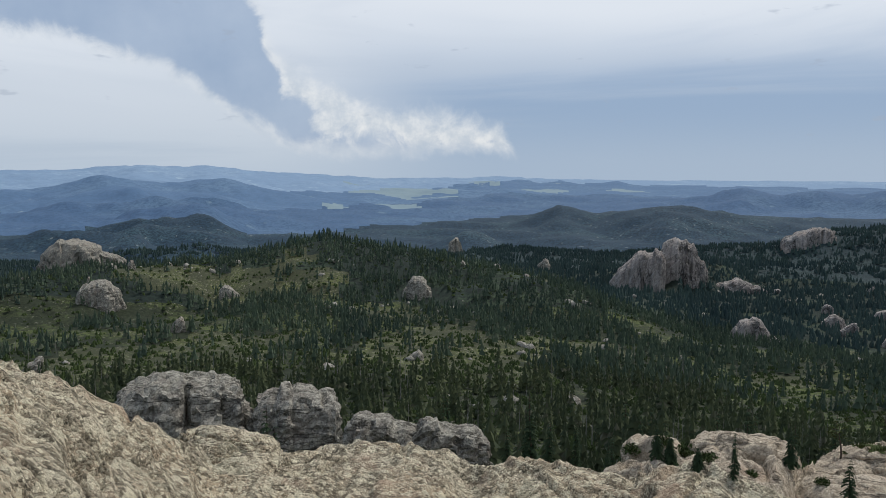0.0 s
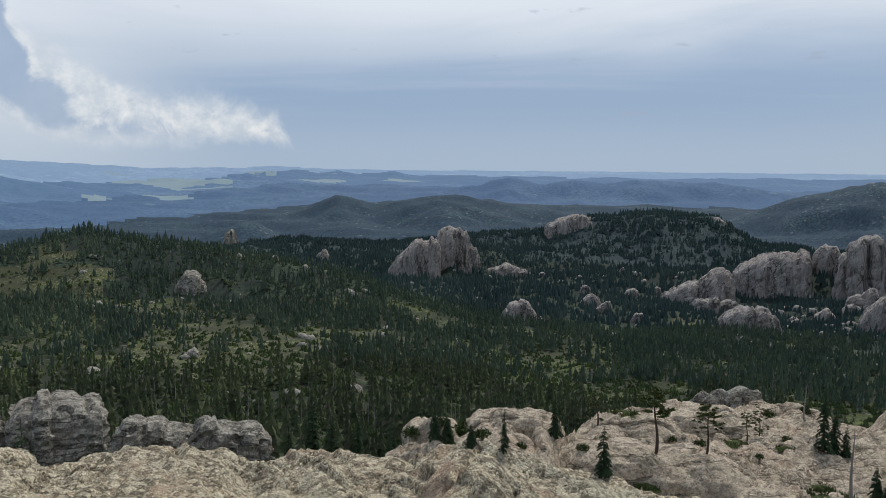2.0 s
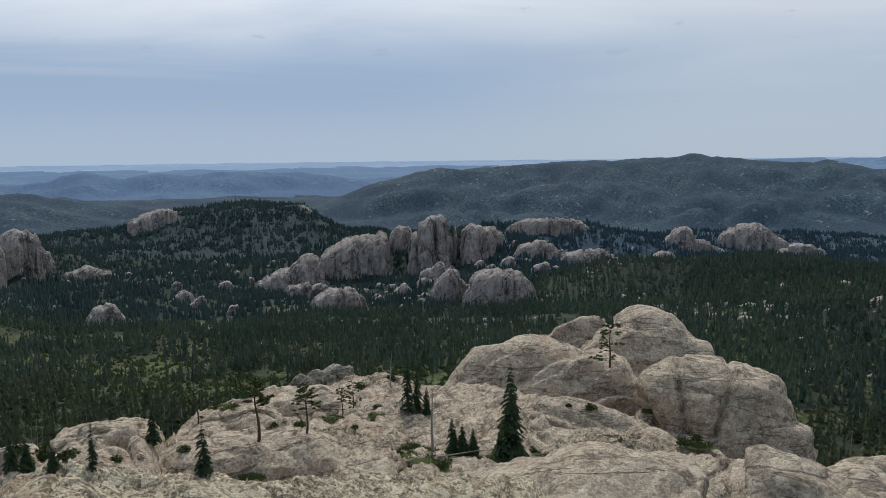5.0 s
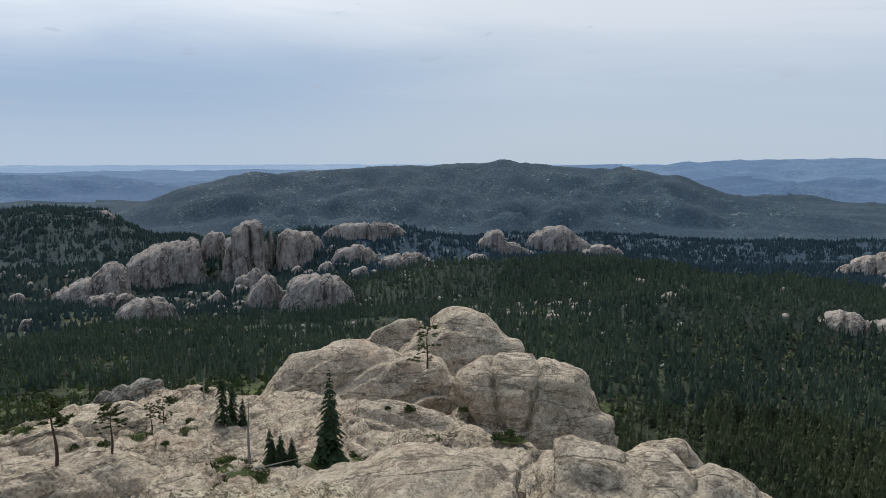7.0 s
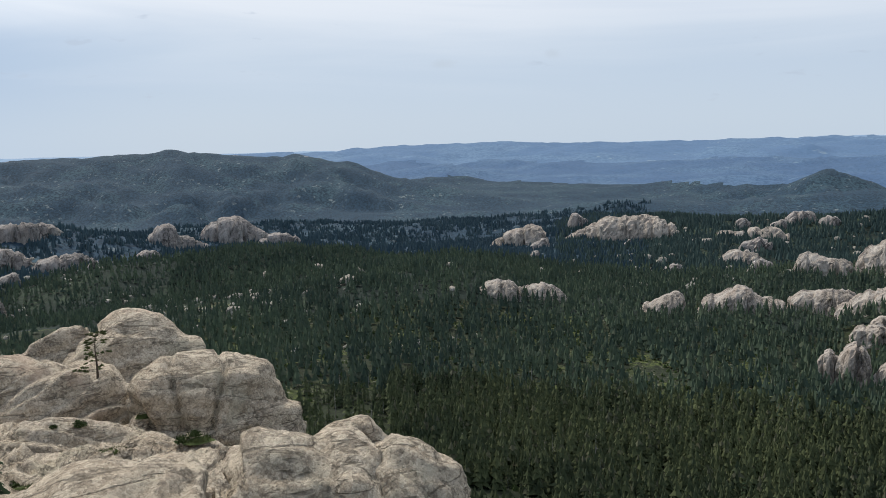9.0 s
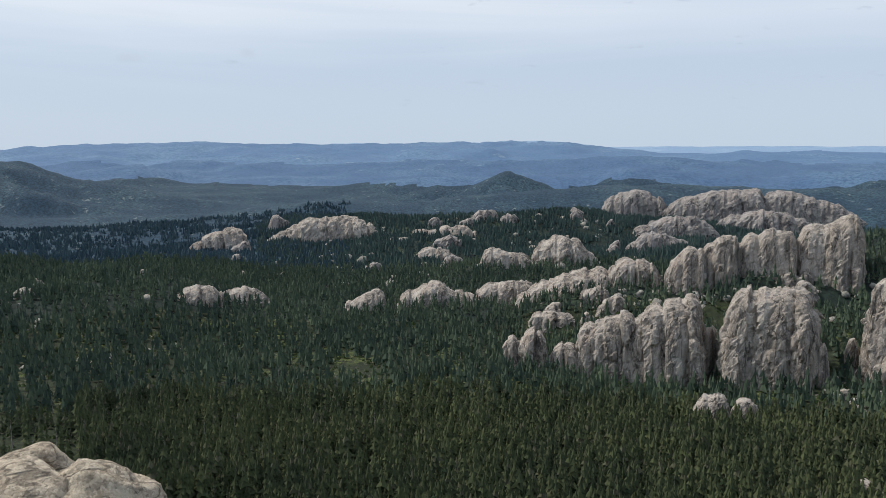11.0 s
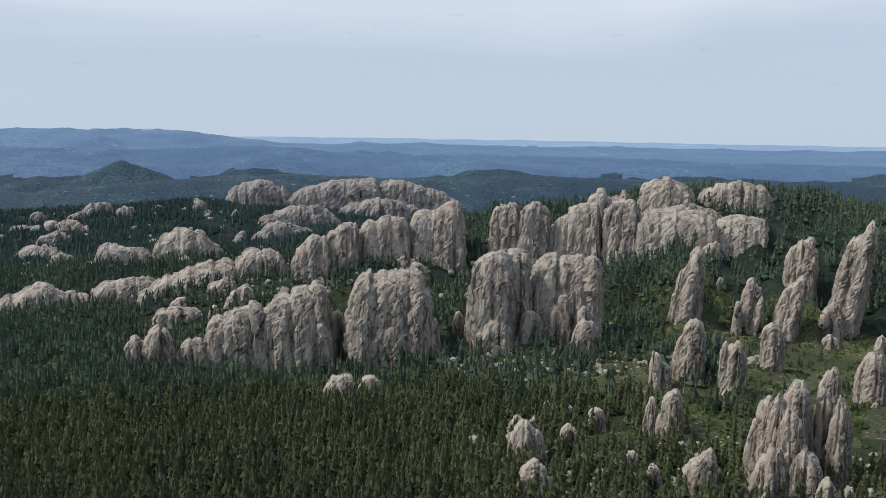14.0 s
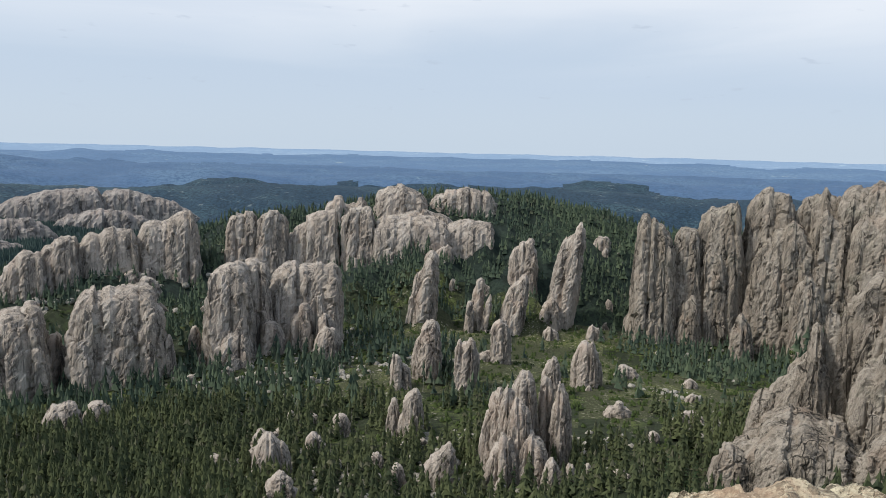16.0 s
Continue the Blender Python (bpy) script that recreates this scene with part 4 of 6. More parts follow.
swell("granite_block", "pale granite slab between pines below the ledge", DOME_GRANITE, 46, -19.37, (16.22, -19.41), (16.87, -17.74), (18.12, -16.84), (19.56, -16.59), (21.34, -16.93), (22.92, -17.44), (23.42, -18.75), joints=3, deep=0.7, sheets=1.4)
for i, (b, d, el, w) in enumerate(((20.4, 62, -16.68, 3.3), (14.7, 60, -17.43, 2.0), (28.8, 57, -16.31, 2.7), (33.0, 60, -15.54, 3.3), (32.0, 46, -18.47, 3.9), (27.2, 45, -18.50, 2.8))):
    granite_dome("granite_boulder", "low rounded granite hump rising from a weathered bench", b, d, el, w * 1.1, w * 0.85, 1.1 + 0.35 * w, DOME_GRANITE, 2.9, turn=30 * math.sin(3 * i), seed=140 + i, rough=0.8, detail=0.62)


class Formation:
    """A rock formation: one thing whose walls and pillars are its parts."""

    def __init__(self, name, label, bearing, d, mat=None):
        self.mat, self.d = mat or SPIRE_GRANITE, d
        x, y, _ = spot(bearing, d)
        self.ob = tagged(new(name), label, "rock formation")
        self.ob.location = (x, y, float(land(bearing, d)[0]))

    def crag(self, d, foot, *nodes, joints=3, lean=0.0, jag=0.08, rough=1.0, deep=0.9, power=5.0, onto=False):
        """A joined mass of columns whose crest runs through (bearing, apparent height); onto: it sits where the ground comes into sight at its foot."""
        if onto:
            reach = np.arange(200, 1350, 6.0)
            seen = np.degrees(np.arctan2(land(np.full(len(reach), (nodes[0][0] + nodes[-1][0]) / 2), reach) - EYE, reach)) > foot + 0.1
            d = float(reach[np.argmax(seen)]) if seen.any() else d
        me, at, turn = rock_body(nodes, d, foot, deep, power, joints, lean, jag, 0.0, 0.0, rough, 0.40, max(d * 0.0021, (nodes[-1][0] - nodes[0][0]) * d * 0.00012), int(abs(nodes[0][0]) * 100) + int(d), False)
        ob = part("rock_wall" if joints > 4 else "rock_column", me, self.mat, self.ob)
        ob.rotation_euler = (0, 0, turn)
        ob.location = at - self.ob.location


random.seed(11)
rock = Formation("granite_spires", "tall pale granite spires with rounded tops and vertical joints", 106.8, 330)
rock.crag(330, -15.53, (102.56, -15.30), (102.90, -13.58), (103.67, -13.38), (104.28, -13.93), (104.41, -15.38))
rock.crag(328, -16.23, (103.74, -15.92), (104.12, -14.31), (104.91, -12.84), (105.61, -13.02), (105.91, -14.67), (106.21, -16.01), joints=2)
rock.crag(330, -16.03, (105.66, -15.80), (106.07, -14.37), (106.86, -13.70), (107.88, -13.95), (108.19, -15.48))
rock.crag(334, -14.94, (107.56, -14.13), (108.05, -12.64), (109.23, -11.96), (111.21, -11.50), (111.85, -11.89), (112.18, -14.37), joints=4, lean=-0.3)
rock = Formation("granite_spires", "broad pale granite spire with rounded shoulders and dark joints", 115.0, 331)
rock.crag(332, -15.71, (111.46, -13.98), (111.73, -11.89), (112.72, -10.99), (114.39, -10.59), (115.81, -10.26), (116.27, -11.43), (116.61, -15.49), joints=4, lean=-0.2)
rock.crag(325, -15.71, (112.23, -15.52), (112.50, -13.98), (113.41, -13.01), (114.41, -13.20), (114.84, -15.51), joints=3)
rock.crag(338, -13.94, (116.11, -13.95), (116.40, -12.40), (117.11, -11.92), (117.63, -13.92))
rock = Formation("granite_spires", "massive fluted granite spire above dark pines", 121.5, 323)
rock.crag(332, -15.56, (117.49, -15.08), (117.67, -11.79), (118.43, -10.02), (119.71, -9.21), (121.47, -8.97), (122.73, -9.20), (123.23, -10.27), (123.70, -15.24), joints=4)
rock.crag(322, -15.87, (121.17, -15.35), (121.66, -12.84), (122.16, -11.08), (122.69, -10.36), (123.22, -11.23), (123.76, -15.62), joints=2)
rock.crag(319, -15.98, (123.11, -15.65), (123.40, -13.85), (123.78, -12.40), (124.09, -13.33), (124.35, -15.55), joints=2)
rock.crag(324, -14.79, (117.73, -14.53), (118.13, -12.09), (118.72, -10.19), (119.13, -10.00), (119.42, -11.81), (119.82, -14.70), joints=2)
rock.crag(322, -14.93, (119.38, -14.67), (119.94, -12.92), (120.64, -12.60), (121.31, -13.36), (121.63, -14.83), joints=3)
rock = Formation("granite_tower", "massive pale granite tower with a blunt top and deep joints", 127.8, 336)
rock.crag(335, -16.64, (125.86, -15.08), (126.09, -10.99), (126.44, -8.75), (127.15, -8.23), (128.56, -8.06), (129.30, -9.55), (129.66, -15.23), joints=3, jag=0.02)
rock.crag(326, -16.73, (126.25, -16.57), (126.73, -14.01), (127.48, -12.72), (128.61, -12.38), (129.21, -14.28), (129.62, -16.35), joints=3)
rock.crag(345, -12.21, (128.39, -11.81), (128.67, -8.02), (129.23, -7.53), (129.99, -7.72), (130.40, -8.49), (130.55, -11.85), joints=2)
rock.crag(340, -13.39, (125.00, -13.19), (125.31, -12.27), (125.64, -12.18), (125.88, -13.23), joints=2)
rock = Formation("granite_buttress", "broken granite buttress beside a tower", 132.8, 341)
rock.crag(360, -12.64, (130.05, -12.22), (130.36, -10.02), (130.89, -8.72), (131.73, -8.11), (133.58, -7.84), (135.05, -8.02), (135.39, -11.12), joints=6, rough=1.4)
rock.crag(335, -14.70, (129.74, -14.30), (129.94, -12.53), (130.36, -11.96), (130.89, -12.32), (131.28, -13.39), (131.55, -14.53), joints=2)
rock.crag(342, -14.17, (131.28, -13.77), (131.97, -11.95), (132.59, -10.92), (133.13, -11.12), (133.53, -12.46), joints=3)
rock.crag(340, -14.19, (133.30, -13.80), (133.68, -12.08), (134.22, -11.31), (134.62, -11.97), (134.95, -13.89), joints=2)
rock.crag(330, -15.15, (133.34, -14.94), (133.69, -13.12), (134.38, -12.39), (134.94, -12.74), (135.27, -14.96), joints=3)
rock = Formation("granite_ridge", "long granite ridge of joined rounded pillars", 123.0, 474)
rock.crag(455, -9.02, (113.76, -8.84), (114.48, -7.60), (115.35, -7.00), (116.14, -7.06), (116.46, -8.80), joints=3)
rock.crag(460, -8.84, (115.89, -8.78), (116.30, -6.96), (117.12, -6.28), (118.11, -6.09), (118.44, -7.10), (118.50, -8.71), joints=3)
rock.crag(470, -8.58, (118.17, -8.34), (118.42, -6.56), (118.97, -5.85), (119.77, -5.97), (120.66, -5.55), (121.69, -5.63), (121.85, -7.91), joints=5, jag=0.1)
rock.crag(480, -8.99, (121.56, -8.63), (121.88, -6.07), (122.53, -5.27), (123.86, -5.17), (124.72, -4.65), (125.37, -4.50), (125.71, -5.73), (125.97, -8.37), joints=6, jag=0.06)
rock.crag(474, -8.95, (121.69, -8.82), (121.97, -6.81), (122.37, -6.04), (123.03, -6.16), (123.27, -8.87), joints=2)
rock.crag(476, -9.00, (123.30, -8.87), (123.62, -6.84), (124.05, -6.40), (124.48, -6.70), (124.66, -8.79), joints=2)
rock.crag(490, -7.72, (127.41, -7.63), (127.54, -5.59), (127.95, -4.79), (128.65, -4.60), (129.43, -4.71), (129.65, -5.74), (129.76, -7.65), joints=3)
rock.crag(488, -7.57, (129.27, -7.45), (129.47, -5.55), (129.99, -4.66), (130.89, -4.50), (131.39, -4.69), (131.61, -5.92), (131.73, -7.34), joints=3)
rock = Formation("granite_wall", "broad grey granite cliff face with vertical joints below a rocky crest", 137.6, 487)
rock.crag(495, -9.77, (131.43, -8.42), (131.61, -5.96), (132.41, -5.37), (133.10, -4.90), (134.13, -4.54), (134.94, -4.61), (135.22, -9.57), joints=6)
rock.crag(490, -10.03, (135.18, -9.77), (135.27, -6.47), (135.45, -5.11), (135.94, -4.40), (137.22, -4.26), (137.59, -5.27), (138.04, -9.16), joints=3, jag=0.02)
rock.crag(497, -9.20, (137.45, -9.17), (137.59, -5.34), (138.29, -4.90), (139.77, -4.91), (141.34, -4.95), (142.60, -5.16), (143.12, -8.28), joints=9, jag=0.03)
rock.crag(500, -8.16, (142.35, -7.51), (142.53, -5.39), (143.50, -5.02), (144.88, -5.10), (145.78, -5.15), (146.15, -7.99), joints=8, jag=0.06)
rock.crag(475, -11.43, (135.47, -11.31), (135.93, -9.69), (136.70, -9.25), (137.58, -10.02), (138.63, -11.29), joints=4, rough=1.5)
rock.crag(470, -11.89, (133.59, -10.35), (134.16, -8.80), (135.13, -8.41), (135.62, -10.35), joints=3)
rock = Formation("granite_crest", "dark rocky crest on the ridge top", 140.0, 538)
rock.crag(545, -4.60, (134.09, -4.47), (134.32, -3.84), (134.93, -3.60), (136.09, -3.66), (136.71, -3.42), (137.11, -4.42), joints=6, jag=0.3)
rock.crag(540, -5.31, (137.43, -4.88), (137.71, -3.12), (138.41, -2.84), (139.18, -2.66), (139.97, -2.96), (140.84, -3.33), (141.42, -5.11), joints=6, jag=0.08)
rock.crag(550, -4.43, (140.94, -4.61), (141.62, -3.42), (142.86, -3.00), (144.11, -2.82), (145.20, -2.98), (146.01, -3.70), joints=7, jag=0.1)
rock.crag(520, -5.59, (138.53, -5.48), (139.06, -4.69), (140.55, -4.39), (142.12, -4.62), (143.08, -5.38), joints=4)
rock = Formation("granite_fin", "leaning granite fin on an open wooded slope", 141.7, 400)
rock.crag(400, -12.41, (140.39, -11.85), (140.72, -8.92), (141.20, -7.42), (141.66, -6.82), (142.07, -7.40), (142.36, -9.66), (142.54, -12.00), joints=2, lean=0.8)
rock = Formation("granite_fin", "tall leaning granite fin with a split top", 151.0, 422)
rock.crag(430, -11.99, (150.60, -11.49), (150.70, -6.64), (150.97, -5.59), (151.51, -5.64), (151.89, -4.78), (152.22, -5.30), (152.51, -7.53), (152.85, -11.36), joints=3, lean=1.3, jag=0.1)
rock.crag(415, -13.07, (148.62, -12.94), (149.04, -11.57), (149.58, -10.38), (150.07, -9.97), (150.49, -10.72), (150.81, -12.63), joints=3, rough=1.5)
rock = Formation("granite_fin", "small leaning granite fins among pines", 146.3, 407)
rock.crag(400, -11.31, (146.89, -11.08), (147.16, -9.71), (147.64, -9.06), (148.13, -8.50), (148.46, -8.87), (148.70, -11.00), joints=3, lean=0.7)
rock.crag(400, -11.18, (144.51, -10.97), (144.81, -9.40), (145.03, -8.69), (145.28, -8.99), (145.50, -10.94), joints=1, lean=0.2)
rock.crag(395, -12.32, (145.26, -12.11), (145.45, -10.74), (145.74, -9.80), (146.03, -10.14), (146.25, -12.07), joints=1, lean=0.5)
rock.crag(392, -12.45, (143.91, -12.35), (144.11, -11.18), (144.33, -10.51), (144.62, -12.21), joints=1)
rock.crag(450, -7.65, (147.04, -7.57), (147.36, -6.58), (148.04, -6.09), (148.63, -6.22), (148.95, -7.38), joints=3)
rock = Formation("granite_crag", "jagged granite crag rising from the trees", 141.7, 300)
rock.crag(300, -14.92, (140.33, -14.64), (140.66, -13.24), (141.12, -12.46), (141.71, -12.02), (142.15, -12.28), (142.41, -14.52), joints=3, rough=1.5)
rock = Formation("granite_crag", "jagged granite crag rising from the trees", 139.7, 285)
rock.crag(285, -15.95, (138.83, -15.73), (138.96, -14.42), (139.23, -13.92), (139.65, -14.57), (140.10, -14.98), (140.39, -15.78), joints=3, jag=0.15)
rock = Formation("granite_crag", "jagged granite crag rising from the trees", 139.9, 233)
rock.crag(235, -20.06, (138.46, -19.69), (138.71, -17.93), (139.05, -17.06), (139.47, -17.55), (139.75, -19.68), joints=3, jag=0.1)
rock.crag(232, -19.49, (139.50, -19.31), (139.78, -17.24), (140.25, -16.55), (140.65, -16.35), (141.06, -16.92), (141.32, -19.10), joints=3, jag=0.1)
rock = Formation("granite_crag", "pale wedge of granite standing over pines", 142.8, 190)
rock.crag(190, -24.28, (140.70, -23.88), (141.15, -22.14), (141.97, -20.95), (142.77, -20.38), (143.29, -19.88), (143.60, -20.72), (143.90, -23.99), joints=4)
rock = Formation("granite_crag", "tall jagged granite crag of many upright slivers", 149.1, 197)
rock.crag(204, -20.80, (145.30, -20.66), (145.55, -18.60), (145.99, -17.27), (146.39, -16.15), (146.71, -16.06), (147.15, -17.21), (147.69, -20.55), joints=3, jag=0.1)
rock.crag(200, -20.76, (146.19, -20.63), (146.57, -17.81), (146.92, -16.28), (147.19, -16.00), (147.62, -16.70), (148.21, -20.52), joints=2, jag=0.05)
rock.crag(208, -20.51, (147.12, -20.40), (147.42, -16.82), (147.77, -15.47), (148.19, -15.03), (148.62, -14.97), (149.01, -15.68), (149.60, -20.07), joints=3, jag=0.05)
rock.crag(197, -20.90, (146.93, -20.78), (147.31, -18.15), (147.73, -16.62), (148.23, -16.97), (148.74, -17.77), (149.34, -20.64), joints=3, jag=0.1)
rock.crag(212, -18.18, (149.43, -18.03), (149.61, -15.76), (149.87, -15.36), (150.34, -16.17), (150.70, -17.95), joints=2)
rock.crag(206, -18.38, (150.23, -18.17), (150.51, -16.46), (150.71, -15.62), (150.98, -15.45), (151.33, -16.22), (151.77, -18.06), joints=2)
rock.crag(192, -24.32, (145.55, -24.11), (145.86, -21.56), (146.25, -20.07), (146.95, -19.29), (147.77, -19.70), (148.34, -21.80), (148.76, -23.94), joints=4, jag=0.1)
rock.crag(194, -24.19, (147.63, -24.01), (147.90, -20.73), (148.40, -19.22), (149.20, -19.24), (149.86, -19.76), (150.45, -21.12), (151.18, -23.77), joints=4, jag=0.1)
rock.crag(186, -24.16, (149.66, -24.06), (149.97, -22.06), (150.44, -21.01), (150.84, -20.94), (151.22, -22.33), (151.62, -23.91), joints=2)
rock.crag(190, -23.99, (150.90, -23.97), (151.27, -21.60), (151.82, -20.68), (152.26, -21.52), (153.10, -23.78), joints=3, jag=0.15)
rock.crag(195, -23.43, (152.28, -23.50), (152.66, -21.56), (153.02, -20.91), (153.30, -21.79), (153.71, -23.37), joints=2)
rock.crag(183, -24.40, (146.00, -24.31), (146.48, -22.99), (146.87, -22.43), (147.30, -22.95), (147.72, -24.22), joints=2)
rock = Formation("granite_outcrop", "blocky granite outcrop standing in the forest", 118.1, 260)
rock.crag(258, -19.24, (115.80, -18.89), (116.12, -17.22), (116.50, -16.72), (117.12, -16.85), (117.50, -16.44), (118.13, -16.74), (118.40, -18.96), joints=4, jag=0.08, rough=1.4)
rock.crag(262, -18.25, (118.36, -18.02), (118.63, -16.93), (119.15, -16.70), (119.84, -16.83), (120.19, -18.10), joints=3)
rock = Formation("granite_cliff", "high fluted granite cliff with a ragged top", 163.2, 437, CLIFF_GRANITE)
rock.crag(430, -12.79, (154.84, -12.75), (155.29, -10.44), (155.52, -7.75), (155.68, -5.08), (156.06, -3.96), (156.73, -4.61), (157.39, -4.62), (158.03, -6.85), (158.77, -12.44), joints=5, jag=0.05)
rock.crag(424, -12.84, (154.84, -12.75), (155.22, -11.21), (155.76, -10.03), (156.22, -8.93), (156.72, -9.77), (157.26, -12.64), joints=3, jag=0.1)
rock.crag(436, -11.46, (157.99, -11.19), (157.91, -6.10), (158.21, -4.88), (158.83, -4.92), (159.52, -5.11), (159.94, -7.85), (160.34, -10.06), joints=4, jag=0.05)
rock.crag(422, -12.69, (158.30, -12.63), (158.57, -10.96), (159.04, -9.64), (159.45, -9.16), (159.77, -10.30), (160.09, -12.47), joints=2)
rock.crag(445, -9.44, (159.44, -9.01), (159.58, -6.00), (159.63, -3.95), (160.13, -3.44), (161.14, -3.13), (161.71, -2.74), (162.14, -4.01), (162.73, -7.65), joints=5, jag=0.05)
rock.crag(435, -9.58, (159.57, -9.45), (159.72, -7.19), (160.26, -6.04), (160.99, -6.29), (161.52, -7.37), (161.89, -9.27), joints=2)
rock.crag(455, -7.18, (162.21, -6.58), (162.41, -3.85), (162.88, -2.69), (163.72, -1.92), (164.82, -1.88), (165.26, -2.83), (165.72, -5.97), joints=6, jag=0.08)
rock.crag(458, -7.30, (165.30, -7.09), (165.30, -3.48), (165.73, -2.56), (166.50, -1.92), (167.60, -1.94), (168.17, -2.69), (168.66, -6.11), joints=6, jag=0.08)
rock.crag(460, -7.27, (168.07, -7.21), (167.98, -2.70), (168.30, -1.91), (169.46, -1.58), (170.66, -1.32), (172.42, -1.05), (174.11, -0.72), (175.24, -5.54), joints=12, jag=0.05)
rock.crag(440, -12.01, (162.51, -12.08), (162.66, -8.58), (163.12, -6.15), (163.91, -4.71), (164.86, -3.90), (165.52, -3.79), (166.30, -5.39), (167.12, -10.15), joints=6, jag=0.12, rough=1.4)
rock.crag(442, -10.24, (166.11, -9.90), (166.22, -5.22), (166.64, -3.76), (167.23, -3.02), (167.79, -3.55), (168.72, -4.06), (170.20, -8.42), joints=6, jag=0.12, rough=1.4)
rock.crag(410, -13.09, (161.86, -12.96), (162.12, -11.09), (162.48, -10.07), (163.04, -10.64), (163.51, -12.78), joints=3, jag=0.1)
rock.crag(420, -11.36, (165.40, -11.24), (165.57, -8.95), (165.95, -7.76), (166.58, -7.34), (167.13, -8.08), (167.78, -10.97), joints=4, jag=0.1)
rock.crag(448, -7.76, (168.57, -7.88), (168.74, -4.34), (169.34, -3.25), (170.25, -2.99), (172.07, -3.09), (174.09, -3.64), (175.03, -7.22), joints=10, jag=0.08)
rock = Formation("granite_cliff", "steep broken granite cliff close below the lookout", 168.3, 193, CLIFF_GRANITE)
rock.crag(205, -18.86, (163.14, -18.51), (163.90, -15.27), (164.94, -14.27), (165.88, -13.15), (166.60, -12.00), (166.96, -10.17), (167.13, -9.87), (167.50, -11.18), (169.00, -17.59), joints=7, jag=0.08, rough=1.3)
rock.crag(208, -15.59, (167.72, -15.20), (167.61, -10.10), (167.85, -9.01), (168.35, -9.14), (168.74, -10.05), (169.56, -14.93), joints=3)
rock.crag(216, -14.67, (168.57, -13.51), (168.60, -9.46), (169.03, -8.01), (169.92, -7.26), (170.80, -6.76), (172.82, -5.75), (175.63, -5.17), (177.31, -11.49), joints=8)
rock.crag(198, -16.96, (169.27, -17.21), (169.53, -14.14), (170.07, -12.60), (170.97, -11.79), (172.73, -10.86), (175.10, -11.19), (177.30, -15.67), joints=7, rough=1.4)
rock.crag(185, -20.66, (161.50, -20.85), (162.10, -19.07), (163.11, -18.15), (164.44, -16.91), (166.09, -15.97), (167.79, -16.07), (169.49, -16.83), (170.87, -17.94), (171.91, -19.57), joints=9, jag=0.1, rough=1.5)
rock.crag(180, -19.97, (167.58, -20.06), (168.17, -17.46), (168.73, -16.27), (169.46, -17.24), (170.31, -19.55), joints=3)
rock.crag(178, -19.78, (169.54, -20.37), (170.18, -18.07), (171.07, -16.55), (172.54, -15.62), (175.46, -15.08), (177.04, -18.75), joints=7, jag=0.1)
rock.crag(176, -21.02, (161.19, -20.72), (161.67, -19.13), (162.36, -18.61), (163.47, -19.16), (164.49, -20.41), joints=4, rough=1.4)
rock = Formation("granite_outcrop", "low row of pale granite fins above the forest", 96.9, 485)
rock.crag(480, -11.73, (91.54, -11.50), (91.87, -10.91), (92.65, -11.04), (92.94, -11.60), joints=3)
rock.crag(482, -11.69, (92.81, -11.41), (93.26, -10.49), (93.82, -10.24), (94.45, -10.34), (94.65, -11.45), joints=3)
rock.crag(480, -11.93, (95.50, -11.43), (95.82, -10.41), (96.72, -10.35), (97.31, -9.89), (98.04, -9.77), (98.98, -10.10), (100.76, -10.54), (101.11, -11.47), joints=9, jag=0.15, lean=0.2)
rock.crag(500, -10.92, (100.83, -10.70), (101.52, -9.96), (103.11, -9.70), (104.72, -9.58), (105.02, -10.24), joints=5)
rock = Formation("granite_outcrop", "sloping row of granite fins along a ridge", 108.6, 451)
rock.crag(470, -11.00, (103.67, -10.82), (104.95, -10.04), (106.19, -9.48), (107.75, -8.92), (109.63, -8.58), (110.26, -9.32), joints=9, jag=0.08)
rock.crag(465, -10.29, (109.71, -10.17), (110.02, -8.77), (110.65, -8.07), (111.83, -7.95), (113.02, -8.22), (113.50, -9.11), (114.22, -9.93), joints=5)
rock.crag(420, -12.91, (104.45, -12.72), (104.93, -11.89), (106.09, -11.60), (107.66, -11.82), (107.97, -12.72), joints=5, rough=1.5)
rock = Formation("granite_outcrop", "long pale granite slab on a wooded hillside", 90.1, 930)
rock.crag(930, -7.00, (86.28, -6.76), (87.48, -6.13), (88.78, -5.48), (90.14, -5.10), (92.39, -5.05), (94.00, -5.56), joints=7, onto=True, power=3.0)
rock = Formation("granite_outcrop", "long pale granite slab on a wooded hillside", 103.2, 700)
rock.crag(700, -8.85, (101.10, -8.35), (101.42, -7.52), (102.17, -7.31), (103.15, -7.70), (104.29, -7.72), (105.58, -8.82), joints=6, onto=True, power=3.0)
rock = Formation("granite_outcrop", "long pale granite slab on a wooded hillside", 107.8, 720)
rock.crag(720, -8.60, (104.71, -7.92), (105.37, -6.88), (106.53, -6.51), (107.76, -6.78), (108.93, -7.56), (109.44, -8.34), joints=5, onto=True, power=3.0)
rock = Formation("granite_outcrop", "long pale granite slab on a wooded hillside", 99.8, 850)
rock.crag(850, -6.64, (96.42, -6.28), (97.93, -6.02), (99.75, -5.90), (100.85, -6.14), (101.21, -6.60), joints=5, onto=True, power=3.0)
rock = Formation("granite_outcrop", "long pale granite slab on a wooded hillside", 99.0, 720)
rock.crag(720, -8.35, (96.36, -8.14), (97.53, -7.28), (98.98, -7.62), (100.06, -8.29), joints=5, onto=True, power=3.0)
rock = Formation("granite_outcrop", "long pale granite slab on a wooded hillside", 82.7, 510)
